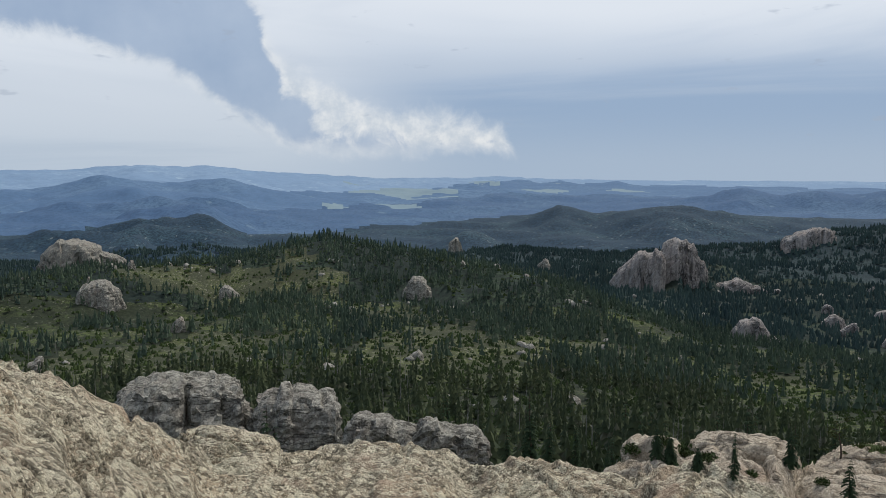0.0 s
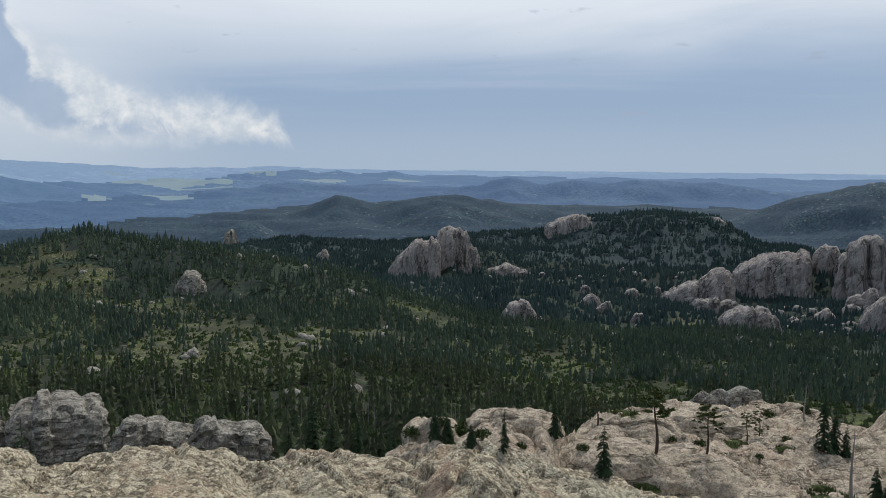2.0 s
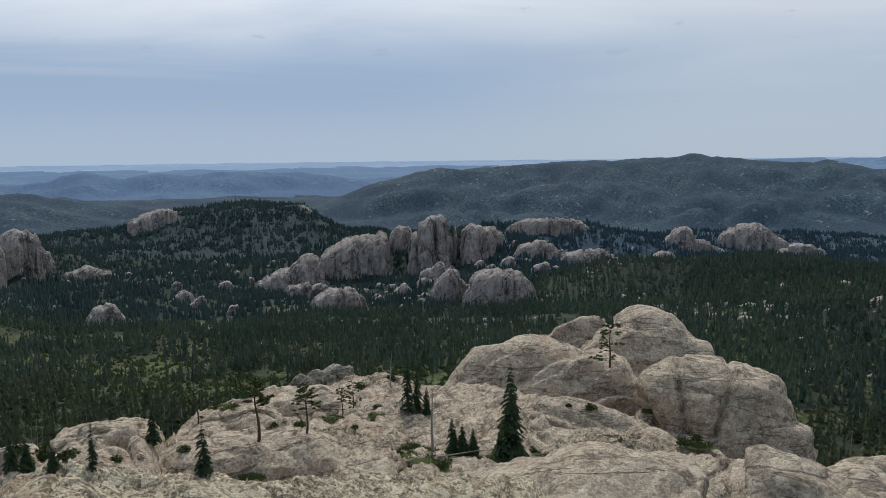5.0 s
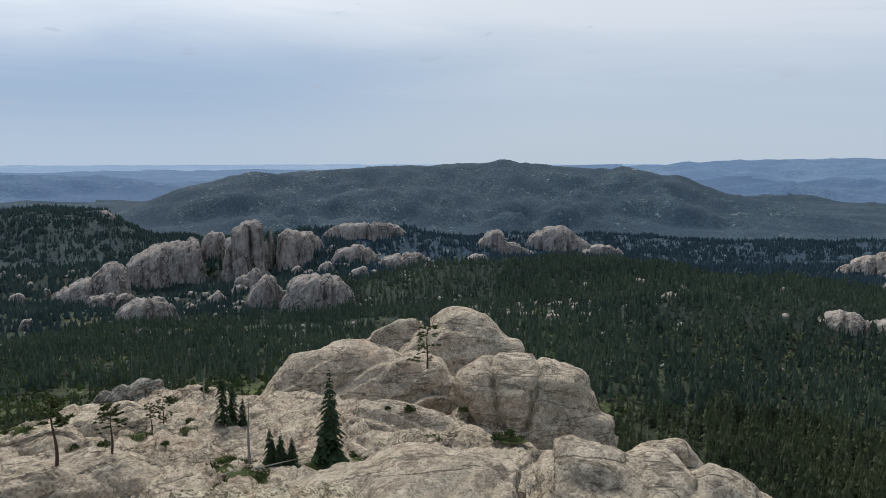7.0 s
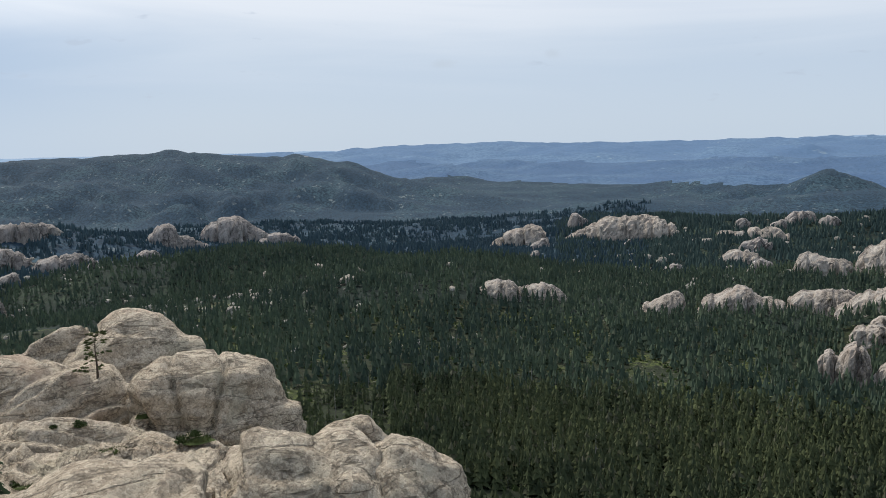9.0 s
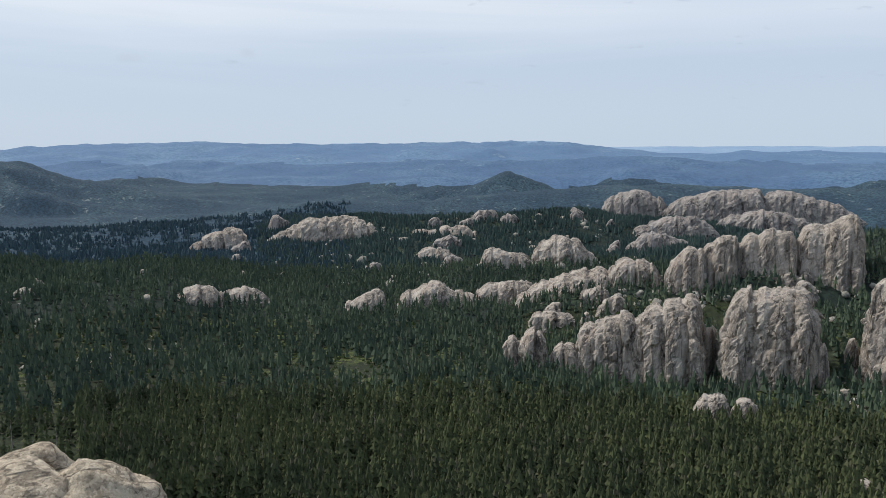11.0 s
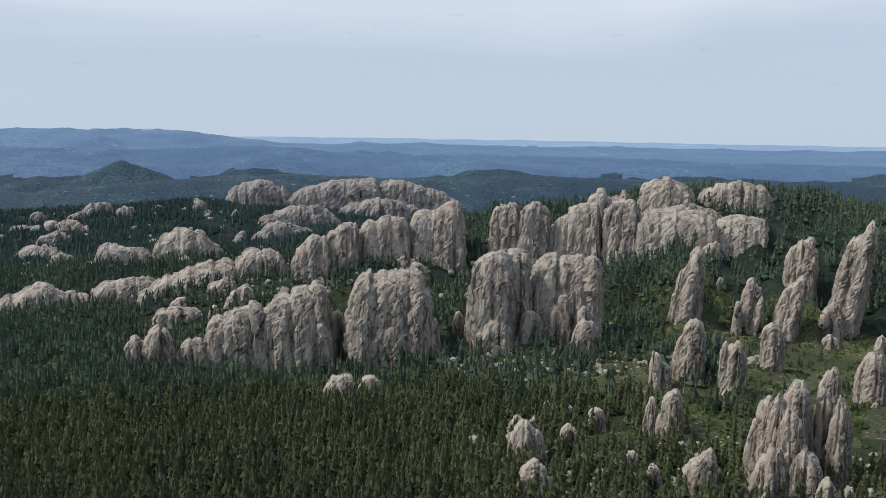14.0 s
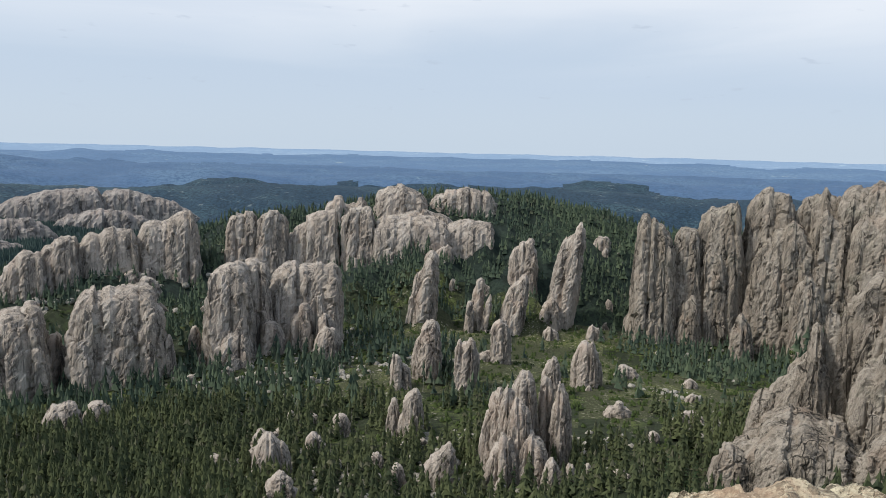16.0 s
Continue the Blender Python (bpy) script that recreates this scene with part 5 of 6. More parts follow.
rock.crag(510, -10.83, (80.15, -10.29), (81.12, -9.56), (82.68, -9.58), (83.61, -10.31), joints=5, onto=True, power=3.0)
rock = Formation("granite_outcrop", "long pale granite slab on a wooded hillside", 85.9, 510)
rock.crag(510, -11.02, (83.29, -10.19), (84.34, -9.64), (85.91, -9.92), (86.80, -10.99), joints=5, onto=True, power=3.0)
rock = Formation("granite_outcrop", "long pale granite slab on a wooded hillside", 84.8, 930)
rock.crag(930, -7.15, (81.29, -7.00), (82.80, -6.00), (84.76, -5.78), (85.38, -6.35), joints=5, onto=True, power=3.0)
rock = Formation("granite_outcrop", "long pale granite slab on a wooded hillside", 93.4, 500)
rock.crag(500, -11.86, (91.56, -11.77), (92.17, -10.88), (93.36, -10.39), (94.46, -10.47), (94.61, -11.67), joints=5, onto=True, power=3.0)
rock = Formation("granite_hill", "bare grey granite hill of many broken pillars", 117.0, 1206, RUDDY_GRANITE)
rock.crag(1250, -4.71, (109.56, -4.45), (110.41, -3.55), (111.81, -3.15), (113.18, -3.65), (113.78, -4.62), joints=7, jag=0.1, onto=True)
rock.crag(1250, -5.16, (113.00, -5.09), (114.32, -4.02), (115.95, -3.42), (118.60, -3.15), (119.69, -3.29), (120.04, -4.91), joints=12, jag=0.06, onto=True)
rock.crag(1250, -5.45, (119.27, -5.32), (119.62, -3.45), (121.32, -3.26), (122.79, -3.70), (124.11, -4.05), (125.82, -5.09), joints=12, jag=0.06, onto=True)
rock.crag(1200, -6.64, (111.43, -6.27), (113.15, -5.21), (115.19, -4.91), (116.77, -5.56), (117.34, -6.52), joints=10, jag=0.1, rough=1.5, onto=True)
rock.crag(1190, -6.17, (116.31, -6.07), (117.47, -5.04), (119.41, -4.54), (121.75, -4.80), (123.71, -5.80), joints=12, jag=0.1, rough=1.5, onto=True)
rock.crag(1100, -7.51, (111.04, -7.37), (112.37, -6.19), (114.03, -6.37), (115.77, -7.09), joints=8, jag=0.15, rough=1.5, onto=True)
rock = Formation("granite_massif", "blocky ruddy granite massif split by dark clefts", 42.0, 769, RUDDY_GRANITE)
rock.crag(838, -6.66, (39.37, -6.50), (39.64, -5.36), (40.35, -4.77), (40.94, -4.95), (41.46, -6.43), joints=3, onto=True)
rock.crag(830, -7.59, (40.69, -7.51), (41.04, -5.70), (41.65, -4.63), (42.50, -4.27), (43.42, -4.20), (43.70, -5.23), (43.95, -7.37), joints=3, jag=0.02, onto=True)
rock.crag(834, -7.25, (43.70, -7.09), (43.77, -5.23), (43.99, -4.30), (44.23, -5.21), (44.44, -7.05), joints=1, onto=True)
rock.crag(835, -7.29, (44.34, -7.24), (44.41, -5.28), (44.97, -4.64), (46.02, -4.86), (46.58, -5.35), (46.97, -6.75), joints=4, onto=True)
rock.crag(790, -9.18, (29.94, -9.13), (31.33, -7.94), (32.69, -7.45), (33.26, -6.86), (34.10, -6.65), (34.64, -6.87), (34.98, -8.63), joints=7, jag=0.1, onto=True)
rock.crag(820, -7.91, (34.36, -8.11), (34.79, -6.63), (35.92, -6.03), (37.04, -5.62), (37.86, -5.41), (39.12, -5.18), (39.52, -6.31), joints=8, jag=0.1, rough=1.4, onto=True)
rock.crag(680, -10.89, (33.71, -10.78), (34.46, -9.53), (35.60, -9.11), (36.74, -8.88), (37.51, -9.61), (37.92, -10.62), joints=5, rough=1.4, onto=True)
rock.crag(690, -10.11, (42.18, -9.76), (42.82, -8.43), (43.51, -7.76), (44.25, -7.80), (44.64, -8.88), (44.99, -9.67), joints=3, onto=True)
rock.crag(690, -10.23, (44.62, -10.06), (45.46, -8.32), (46.82, -7.95), (48.17, -7.94), (49.19, -8.59), (49.76, -9.68), joints=5, lean=0.2, onto=True)
rock.crag(690, -10.10, (45.17, -10.03), (46.27, -8.91), (47.83, -8.17), (49.07, -8.58), (49.59, -10.07), joints=5, onto=True)
rock = Formation("granite_outcrop", "scattered ruddy granite blocks along a ridge", 52.0, 796, RUDDY_GRANITE)
rock.crag(850, -5.41, (47.64, -5.22), (48.66, -4.50), (50.21, -4.36), (52.63, -4.41), (53.33, -5.20), joints=8, jag=0.1, onto=True)
rock.crag(810, -7.12, (48.08, -7.01), (48.64, -6.09), (50.19, -5.88), (51.59, -6.75), joints=6, jag=0.1, onto=True)
rock.crag(820, -6.21, (45.17, -6.57), (45.58, -5.12), (46.65, -4.86), (47.33, -5.45), (47.62, -6.62), joints=4, onto=True)
rock.crag(760, -7.46, (50.96, -7.44), (52.14, -6.75), (54.11, -6.30), (55.05, -7.16), joints=6, jag=0.15, rough=1.5, onto=True)
rock.crag(740, -7.31, (57.10, -7.28), (57.89, -6.61), (58.83, -6.69), (59.15, -7.31), joints=3, onto=True)
rock = Formation("granite_cliff", "slabby grey granite cliff on a wooded hill", 17.0, 796, RUDDY_GRANITE)
rock.crag(840, -7.90, (11.51, -7.77), (12.05, -6.64), (13.09, -5.51), (14.23, -5.07), (14.99, -4.96), (15.27, -7.47), joints=7, lean=0.2, onto=True)
rock.crag(850, -6.72, (14.51, -6.61), (15.00, -4.77), (15.69, -4.20), (16.84, -4.48), (17.29, -5.57), (17.83, -6.35), joints=5, jag=0.1, onto=True)
rock.crag(700, -7.92, (17.58, -7.82), (18.76, -7.06), (19.93, -6.83), (21.10, -7.35), (21.97, -8.02), joints=6, rough=1.5, jag=0.1, onto=True)
rock = Formation("granite_block", "rounded ruddy granite block in the forest", 20.6, 470, RUDDY_GRANITE)
rock.crag(470, -10.96, (19.32, -10.71), (19.72, -9.71), (20.55, -9.21), (21.29, -9.49), (22.04, -10.74), joints=3, onto=True)
rock = Formation("granite_outcrop", "pale granite slabs on a far wooded crest", 25.0, 1190, RUDDY_GRANITE)
rock.crag(1190, -4.34, (22.36, -4.19), (23.46, -3.64), (25.03, -3.20), (25.74, -4.10), joints=5, onto=True)
rock = Formation("granite_outcrop", "cluster of pinkish granite knobs at a mountain foot", 63.1, 1137, RUDDY_GRANITE)
rock.crag(1150, -6.49, (57.89, -6.38), (58.43, -5.51), (59.29, -4.73), (60.00, -4.92), (60.55, -6.36), joints=5, jag=0.2, onto=True)
rock.crag(1150, -6.25, (61.57, -5.96), (62.14, -4.91), (63.18, -4.62), (64.34, -4.69), (65.11, -5.26), (66.04, -6.05), joints=7, jag=0.12, onto=True)
rock.crag(1130, -6.81, (65.21, -6.61), (66.19, -5.82), (67.71, -5.98), (68.48, -6.77), joints=6, jag=0.15, onto=True)
rock.crag(1120, -6.68, (58.28, -6.57), (59.61, -5.70), (61.18, -5.89), (62.20, -6.54), joints=7, jag=0.2, onto=True)
rock = Formation("granite_outcrop", "grey lichened granite knob on a wooded hill", -23.5, 500, GREY_GRANITE)
rock.crag(500, -6.44, (-26.34, -6.08), (-25.65, -4.73), (-24.73, -4.27), (-23.49, -4.41), (-22.44, -4.98), (-21.11, -5.68), joints=6, rough=1.4, onto=True)
rock = Formation("granite_outcrop", "grey lichened granite knob on a wooded hill", -22.7, 420, GREY_GRANITE)
rock.crag(420, -8.59, (-24.28, -8.14), (-23.58, -7.10), (-22.70, -6.86), (-21.70, -7.37), (-21.25, -8.30), joints=6, rough=1.4, onto=True)
rock = Formation("granite_outcrop", "grey lichened granite knob on a wooded hill", 0.9, 540, GREY_GRANITE)
rock.crag(540, -5.76, (0.28, -5.68), (0.51, -4.70), (0.86, -4.27), (1.18, -4.70), (1.42, -5.67), joints=2, rough=1.4, onto=True)
rock = Formation("granite_outcrop", "grey lichened granite knob on a wooded hill", 7.1, 700, GREY_GRANITE)
rock.crag(700, -6.70, (6.44, -6.59), (6.78, -6.00), (7.09, -5.77), (7.52, -6.57), joints=2, rough=1.4, onto=True)
rock = Formation("granite_outcrop", "grey lichened granite knob on a wooded hill", -1.5, 430, GREY_GRANITE)
rock.crag(430, -8.58, (-2.87, -8.42), (-2.12, -7.21), (-1.49, -7.06), (-0.78, -8.23), joints=4, rough=1.4, onto=True)
CRAG = "jagged granite crag rising from the trees"
for b, t, f, w, d, count in ((144.2, -13.0, -14.0, 1.8, 290, 3), (130.6, -19.5, -21.2, 2.8, 205, 5), (133.6, -19.3, -20.6, 1.6, 215, 3), (135.4, -18.2, -19.2, 1.4, 235, 3), (131.2, -22.0, -23.4, 2.6, 180, 3),
                             (139.5, -21.6, -23.0, 1.4, 190, 2), (150.2, -14.0, -15.2, 1.3, 280, 2), (152.6, -12.6, -14.6, 2.2, 300, 4), (146.6, -11.5, -12.6, 1.4, 330, 2)):
    crag = Formation("granite_crag", CRAG, b, d)
    crag.crag(d, f, (b - w / 2, f), (b - w * 0.38, t - 0.4 * (t - f)), (b - w * 0.1, t), (b + w * 0.22, t - 0.25 * (t - f)), (b + w / 2, f), joints=count + 1, jag=0.15, rough=1.3)
for b0, t0, b1, t1, f, d, count in ((86.6, -4.9, 88.0, -5.2, -5.9, 985, 3), (100.6, -4.75, 102.6, -4.75, -5.4, 1010, 3), (107.2, -4.6, 108.4, -4.7, -5.4, 1030, 2), (24.2, -3.7, 25.8, -3.5, -4.4, 1190, 3), (33.0, -3.3, 34.4, -3.6, -4.2, 1220, 3),
                                     (69.5, -0.95, 68.0, -0.75, -1.4, 2060, 3), (59.2, -0.32, 60.8, -0.3, -0.9, 2080, 3), (55.2, -0.62, 56.4, -0.7, -1.2, 2080, 2),
                                     (42.0, -0.95, 43.4, -1.0, -1.5, 2040, 3), (46.6, -0.9, 48.0, -0.85, -1.3, 2070, 3), (50.0, -0.66, 51.2, -0.68, -1.1, 2080, 3), (63.4, -0.55, 64.8, -0.62, -1.1, 2080, 3)):
    knob = Formation("granite_outcrop", "low weathered granite outcrop among pines", (b0 + b1) / 2, d, HAZY_FAR_ROCK if d > 1500 else RUDDY_GRANITE)
    b0, t0, b1, t1 = (b0, t0, b1, t1) if b0 < b1 else (b1, t1, b0, t0)
    knob.crag(d, f, (b0, f), (b0 * 0.8 + b1 * 0.2, t0 - 0.1), ((b0 + b1) / 2, max(t0, t1)), (b0 * 0.15 + b1 * 0.85, t1 - 0.1), (b1, f), joints=count + 1, jag=0.12)
# small crags strewn over the stony slopes
for count, b0, b1, r0, r1, low, high, mat in ((30, 31, 57, 600, 850, 5, 14, RUDDY_GRANITE), (22, 84, 112, 640, 1020, 6, 14, RUDDY_GRANITE), (30, 124, 162, 190, 330, 2, 5, SPIRE_GRANITE), (30, 126, 165, 330, 520, 3, 8, SPIRE_GRANITE),
                                              (10, 12, 30, 420, 860, 4, 9, RUDDY_GRANITE), (10, -28, 8, 260, 520, 3, 7, GREY_GRANITE), (12, 106, 126, 370, 480, 4, 9, SPIRE_GRANITE), (8, 60, 84, 380, 620, 4, 8, GREY_GRANITE)):
    for i in range(count):
        b, d = random.uniform(b0, b1), math.sqrt(random.uniform(r0 ** 2, r1 ** 2))
        tall = random.uniform(low, high)
        wide = math.degrees(tall * random.uniform(0.8, 2.4) / d)
        top = math.degrees(math.atan((float(land(b, d)[0]) + tall - EYE) / d))
        small = Formation("granite_crag", "small weathered granite crag on a wooded slope", b, d, mat)
        tagged(small.ob, group="small crags on the slopes")
        under = lambda f: top - math.degrees(tall * f / d)
        small.crag(d, under(1.1), (b - wide / 2, under(1.0)), (b - wide * 0.36, under(random.uniform(0.2, 0.6))), (b + wide * random.uniform(-0.2, 0.15), top), (b + wide * 0.33, under(random.uniform(0.1, 0.6))), (b + wide / 2, under(1.0)), joints=random.randint(2, 4), jag=0.12, rough=1.3, lean=math.degrees(tall * random.uniform(-0.1, 0.4) / d))


# ---- stones ----
def stone_template(seed):
    bm = bmesh.new()
    bmesh.ops.create_icosphere(bm, subdivisions=2, radius=1)
    co = np.array([v.co[:] for v in bm.verts])
    tri = np.array([[v.index for v in f.verts] for f in bm.faces])
    bm.free()
    co = co * (1 + 0.45 * fbm(co * 1.1 + seed * 7.7, 3))[:, None]
    return co * np.array([1, 0.8, 0.75]), tri


def scatter(name, template, places, sizes, mat, label, category, smooth=False, stretch=None):
    """Many copies of some templates joined into one mesh."""
    rng = np.random.default_rng(len(places))
    verts, faces, base = [], [], 0
    pick = rng.integers(0, len(template), len(places))
    for k, (co, tri) in enumerate(template):
        at, size = places[pick == k], sizes[pick == k]
        if not len(at):
            continue
        turn = rng.uniform(0, 2 * math.pi, len(at))
        c, s = np.cos(turn)[:, None], np.sin(turn)[:, None]
        wide = size if stretch is None else size * rng.uniform(*stretch, len(at))
        x = (co[None, :, 0] * c - co[None, :, 1] * s) * wide[:, None] + at[:, 0:1]
        y = (co[None, :, 0] * s + co[None, :, 1] * c) * wide[:, None] + at[:, 1:2]
        z = co[None, :, 2] * size[:, None] + at[:, 2:3]
        verts.append(np.stack([x, y, z], -1).reshape(-1, 3))
        faces.append((tri[None] + (np.arange(len(at)) * len(co))[:, None, None]).reshape(-1, 3) + base)
        base += len(at) * len(co)
    ob = part(name, mesh_from(name, np.concatenate(verts), np.concatenate(faces), smooth), mat)
    return tagged(ob, label, category, kind="stuff")


def strew(count, b0, b1, r0, r1, seed, keep=None):
    """Random plan places in a sector, as bearing and distance, even by area."""
    rng = np.random.default_rng(seed)
    b, r = rng.uniform(b0, b1, count), np.sqrt(rng.uniform(r0 ** 2, r1 ** 2, count))
    if keep is not None:
        ok = keep(b, r)
        b, r = b[ok], r[ok]
    return b, r


def patchy(size, level, seed=0.0):
    """True where a patch noise is above a level."""
    def test(b, r):
        a = np.radians(b)
        return fbm(np.stack([r * np.sin(a), r * np.cos(a), 0 * r + seed], -1) / size, 3) > level
    return test


def ground_places(b, r, sink=0.0):
    a = np.radians(b)
    return np.column_stack([r * np.sin(a), r * np.cos(a), land(b, r) - sink])


STONES = [stone_template(i) for i in range(6)]
for count, b0, b1, r0, r1, size, level, seed in ((1700, 124, 162, 175, 330, 1.0, -0.1, 3.0), (800, 126, 165, 330, 520, 1.3, 0.0, 5.0), (420, 34, 58, 560, 860, 2.4, 0.1, 7.0), (260, 8, 34, 300, 900, 2.0, 0.15, 9.0),
                                                 (350, -30, 10, 180, 520, 1.5, 0.15, 11.0), (500, 84, 112, 560, 1040, 3.2, 0.1, 13.0), (260, 55, 84, 300, 640, 1.6, 0.2, 15.0), (250, 108, 128, 380, 500, 2.0, 0.0, 17.0), (420, 28, 58, 280, 600, 1.7, 0.05, 19.0), (150, 58, 67, 450, 560, 1.9, -0.2, 21.0), (420, 120, 150, 170, 260, 1.3, -0.1, 23.0)):
    b, r = strew(count, b0, b1, r0, r1, int(seed), patchy(60, level, seed))
    sizes = size * np.random.default_rng(int(seed)).uniform(0.35, 1.0, len(b)) ** 2 * 1.8
    scatter("boulder_field", STONES, ground_places(b, r), sizes, PALE_STONE, "pale granite boulders strewn over a wooded slope", "boulders", True)


# ---- forest ----
def conifer(seed, tiers, sides, slim):
    """A conifer one unit high: ragged drooping skirts, each tier smaller than the one below it."""
    rng = np.random.default_rng(seed)
    verts, tris = [], []
    for i in range(tiers):
        u = i / tiers
        z0, z1 = 0.10 + 0.82 * u, min(1.0, 0.10 + 0.82 * u + 1.55 / (tiers + 1.0))
        wide = slim * (1 - u) ** 0.8 * rng.uniform(0.75, 1.15) + 0.015
        off = rng.uniform(-0.02, 0.02, 2)
        start = len(verts)
        verts.append((off[0], off[1], z1))
        for k in range(sides):
            a = 2 * math.pi * (k + rng.uniform(-0.25, 0.25)) / sides + i
            w = wide * (rng.uniform(0.8, 1.2) if k % 2 else rng.uniform(0.35, 0.65))
            verts.append((off[0] + w * math.cos(a), off[1] + w * math.sin(a), z0 + (rng.uniform(-0.02, 0.01) if k % 2 else 0.04)))
        tris += [(start, start + 1 + k, start + 1 + (k + 1) % sides) for k in range(sides)]
    if tiers < 4:
        return np.array(verts), np.array(tris)
    start = len(verts)
    verts += [(0.012 * math.cos(a), 0.012 * math.sin(a), z) for z in (-0.05, 0.2) for a in (0, 2.1, 4.2)]
    for k in range(3):
        a, b = start + k, start + (k + 1) % 3
        tris += [(a, b, b + 3), (a, b + 3, a + 3)]
    return np.array(verts), np.array(tris)


def open_ground(b, r):
    """True where trees may stand: clear of rocks."""
    a = np.radians(b)
    x, y = r * np.sin(a), r * np.cos(a)
    ok = np.ones(len(b), bool)
    for cx, cy, rad in TAKEN:
        ok &= (x - cx) ** 2 + (y - cy) ** 2 > rad ** 2
    return ok


def wooded(b, r):
    """True where the forest is dense enough for a tree: it thins out over clearings and on the stony slopes."""
    a = np.radians(b)
    p = np.stack([r * np.sin(a), r * np.cos(a), 0 * r], -1)
    level = np.interp(b, (-40, -5, 12, 40, 60, 76, 116, 132, 150, 180), (-0.3, -0.3, -0.4, -0.4, -0.4, -0.6, -0.65, -0.5, -0.34, -0.3))
    level = level - 0.25 * (r > 520) + 0.28 * ((r < 264) & (b < 60))
    sparse = clearing(b, r) & (fbm(p / 6 + 70, 2) < 0.42)
    return (fbm(p / 55, 3) + 0.4 * fbm(p / 14 + 9, 2) > level) & ~sparse


def tree_spots(count, b0, b1, r0, r1, seed):
    b, r = strew(count, b0, b1, r0, r1, seed, wooded)
    ok = open_ground(b, r)
    return b[ok], r[ok]


def forest(template, count, b0, b1, r0, r1, tall, seed, mat=None, stretch=(0.9, 1.4), beyond=0):
    b, r = tree_spots(count, b0, b1, r0, r1, seed)
    b, r = b[r > beyond], r[r > beyond]
    rng = np.random.default_rng(seed)
    heights = tall * (0.22 + 1.0 * rng.beta(1.8, 1.7, len(b)))
    return scatter("forest", template, ground_places(b, r, 0.2), heights, mat or NEEDLES, "dark green pine forest on a granite slope", "trees", False, stretch)


NEAR = [conifer(i, 7, 6, 0.175 + 0.02 * (i % 3)) for i in range(9)]
MID = [conifer(20 + i, 3, 5, 0.18 + 0.02 * (i % 4)) for i in range(10)]


def clump(seed):
    """A few far conifers close together."""
    rng = np.random.default_rng(seed)
    verts, tris = [], []
    for k in range(3):
        x, y, tall, w = *rng.uniform(-0.55, 0.55, 2), rng.uniform(0.55, 1.0), rng.uniform(0.16, 0.24)
        start = len(verts)
        verts += [(x, y, tall)] + [(x + w * math.cos(a), y + w * math.sin(a), 0.0) for a in rng.uniform(0, 1) + np.array([0, 1.57, 3.14, 4.71])]
        tris += [(start, start + 1 + m, start + 1 + (m + 1) % 4) for m in range(4)]
    return np.array(verts), np.array(tris)


FAR = [clump(40 + i) for i in range(8)]
forest(NEAR, 3300, -36, 74, 88, 264, 7.2, 1)
forest(NEAR, 9500, 74, 128, 100, 270, 8.6, 2)
forest(NEAR, 3600, 128, 178, 100, 270, 8.2, 3)
# farther stands use needle colours with haze painted in
forest(MID, 18000, -36, 60, 256, 560, 6.8, 5, FAR_HAZE_NEEDLES)
forest(MID, 31000, 60, 178, 260, 690, 8.4, 6, FAR_HAZE_NEEDLES)
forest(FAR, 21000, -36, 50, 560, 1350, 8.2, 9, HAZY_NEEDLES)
forest(FAR, 9500, 46, 92, 560, 1350, 8.2, 11, BLUE_HAZE_NEEDLES, beyond=690)
forest(MID, 3200, 48, 90, 560, 700, 8.4, 12, FAR_HAZE_NEEDLES)
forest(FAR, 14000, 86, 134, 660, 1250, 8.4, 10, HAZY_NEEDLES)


def shrub(seed):
    rng = np.random.default_rng(900 + seed)
    verts, tris = [], []
    for k in range(3):
        a, w = rng.uniform(0, 6.28), rng.uniform(0.2, 0.6)
        c = np.array([w * math.cos(a), w * math.sin(a), rng.uniform(0.2, 0.5)])
        start = len(verts)
        verts += [c + np.array([0, 0, rng.uniform(0.3, 0.6)])] + [c + np.array([0.5 * math.cos(t), 0.5 * math.sin(t), rng.uniform(-0.5, -0.1)]) for t in rng.uniform(0, 1.2) + np.array([0, 1.25, 2.5, 3.75, 5.0])]
        tris += [(start, start + 1 + m, start + 1 + (m + 1) % 5) for m in range(5)]
    return np.array(verts), np.array(tris)


SHRUBS = [shrub(i) for i in range(6)]
for count, b0, b1, r0, r1, seed in ((7500, -36, 60, 90, 330, 41), (5000, 110, 178, 150, 420, 42), (2500, 60, 110, 130, 420, 43), (4000, -36, 42, 330, 540, 44)):
    b, r = strew(count, b0, b1, r0, r1, seed)
    ok = open_ground(b, r)
    b, r = b[ok], r[ok]
    scatter("undergrowth", SHRUBS, ground_places(b, r), np.random.default_rng(seed).uniform(0.5, 1.8, len(b)), SCRUB, "low green scrub between the pines", "shrubs")


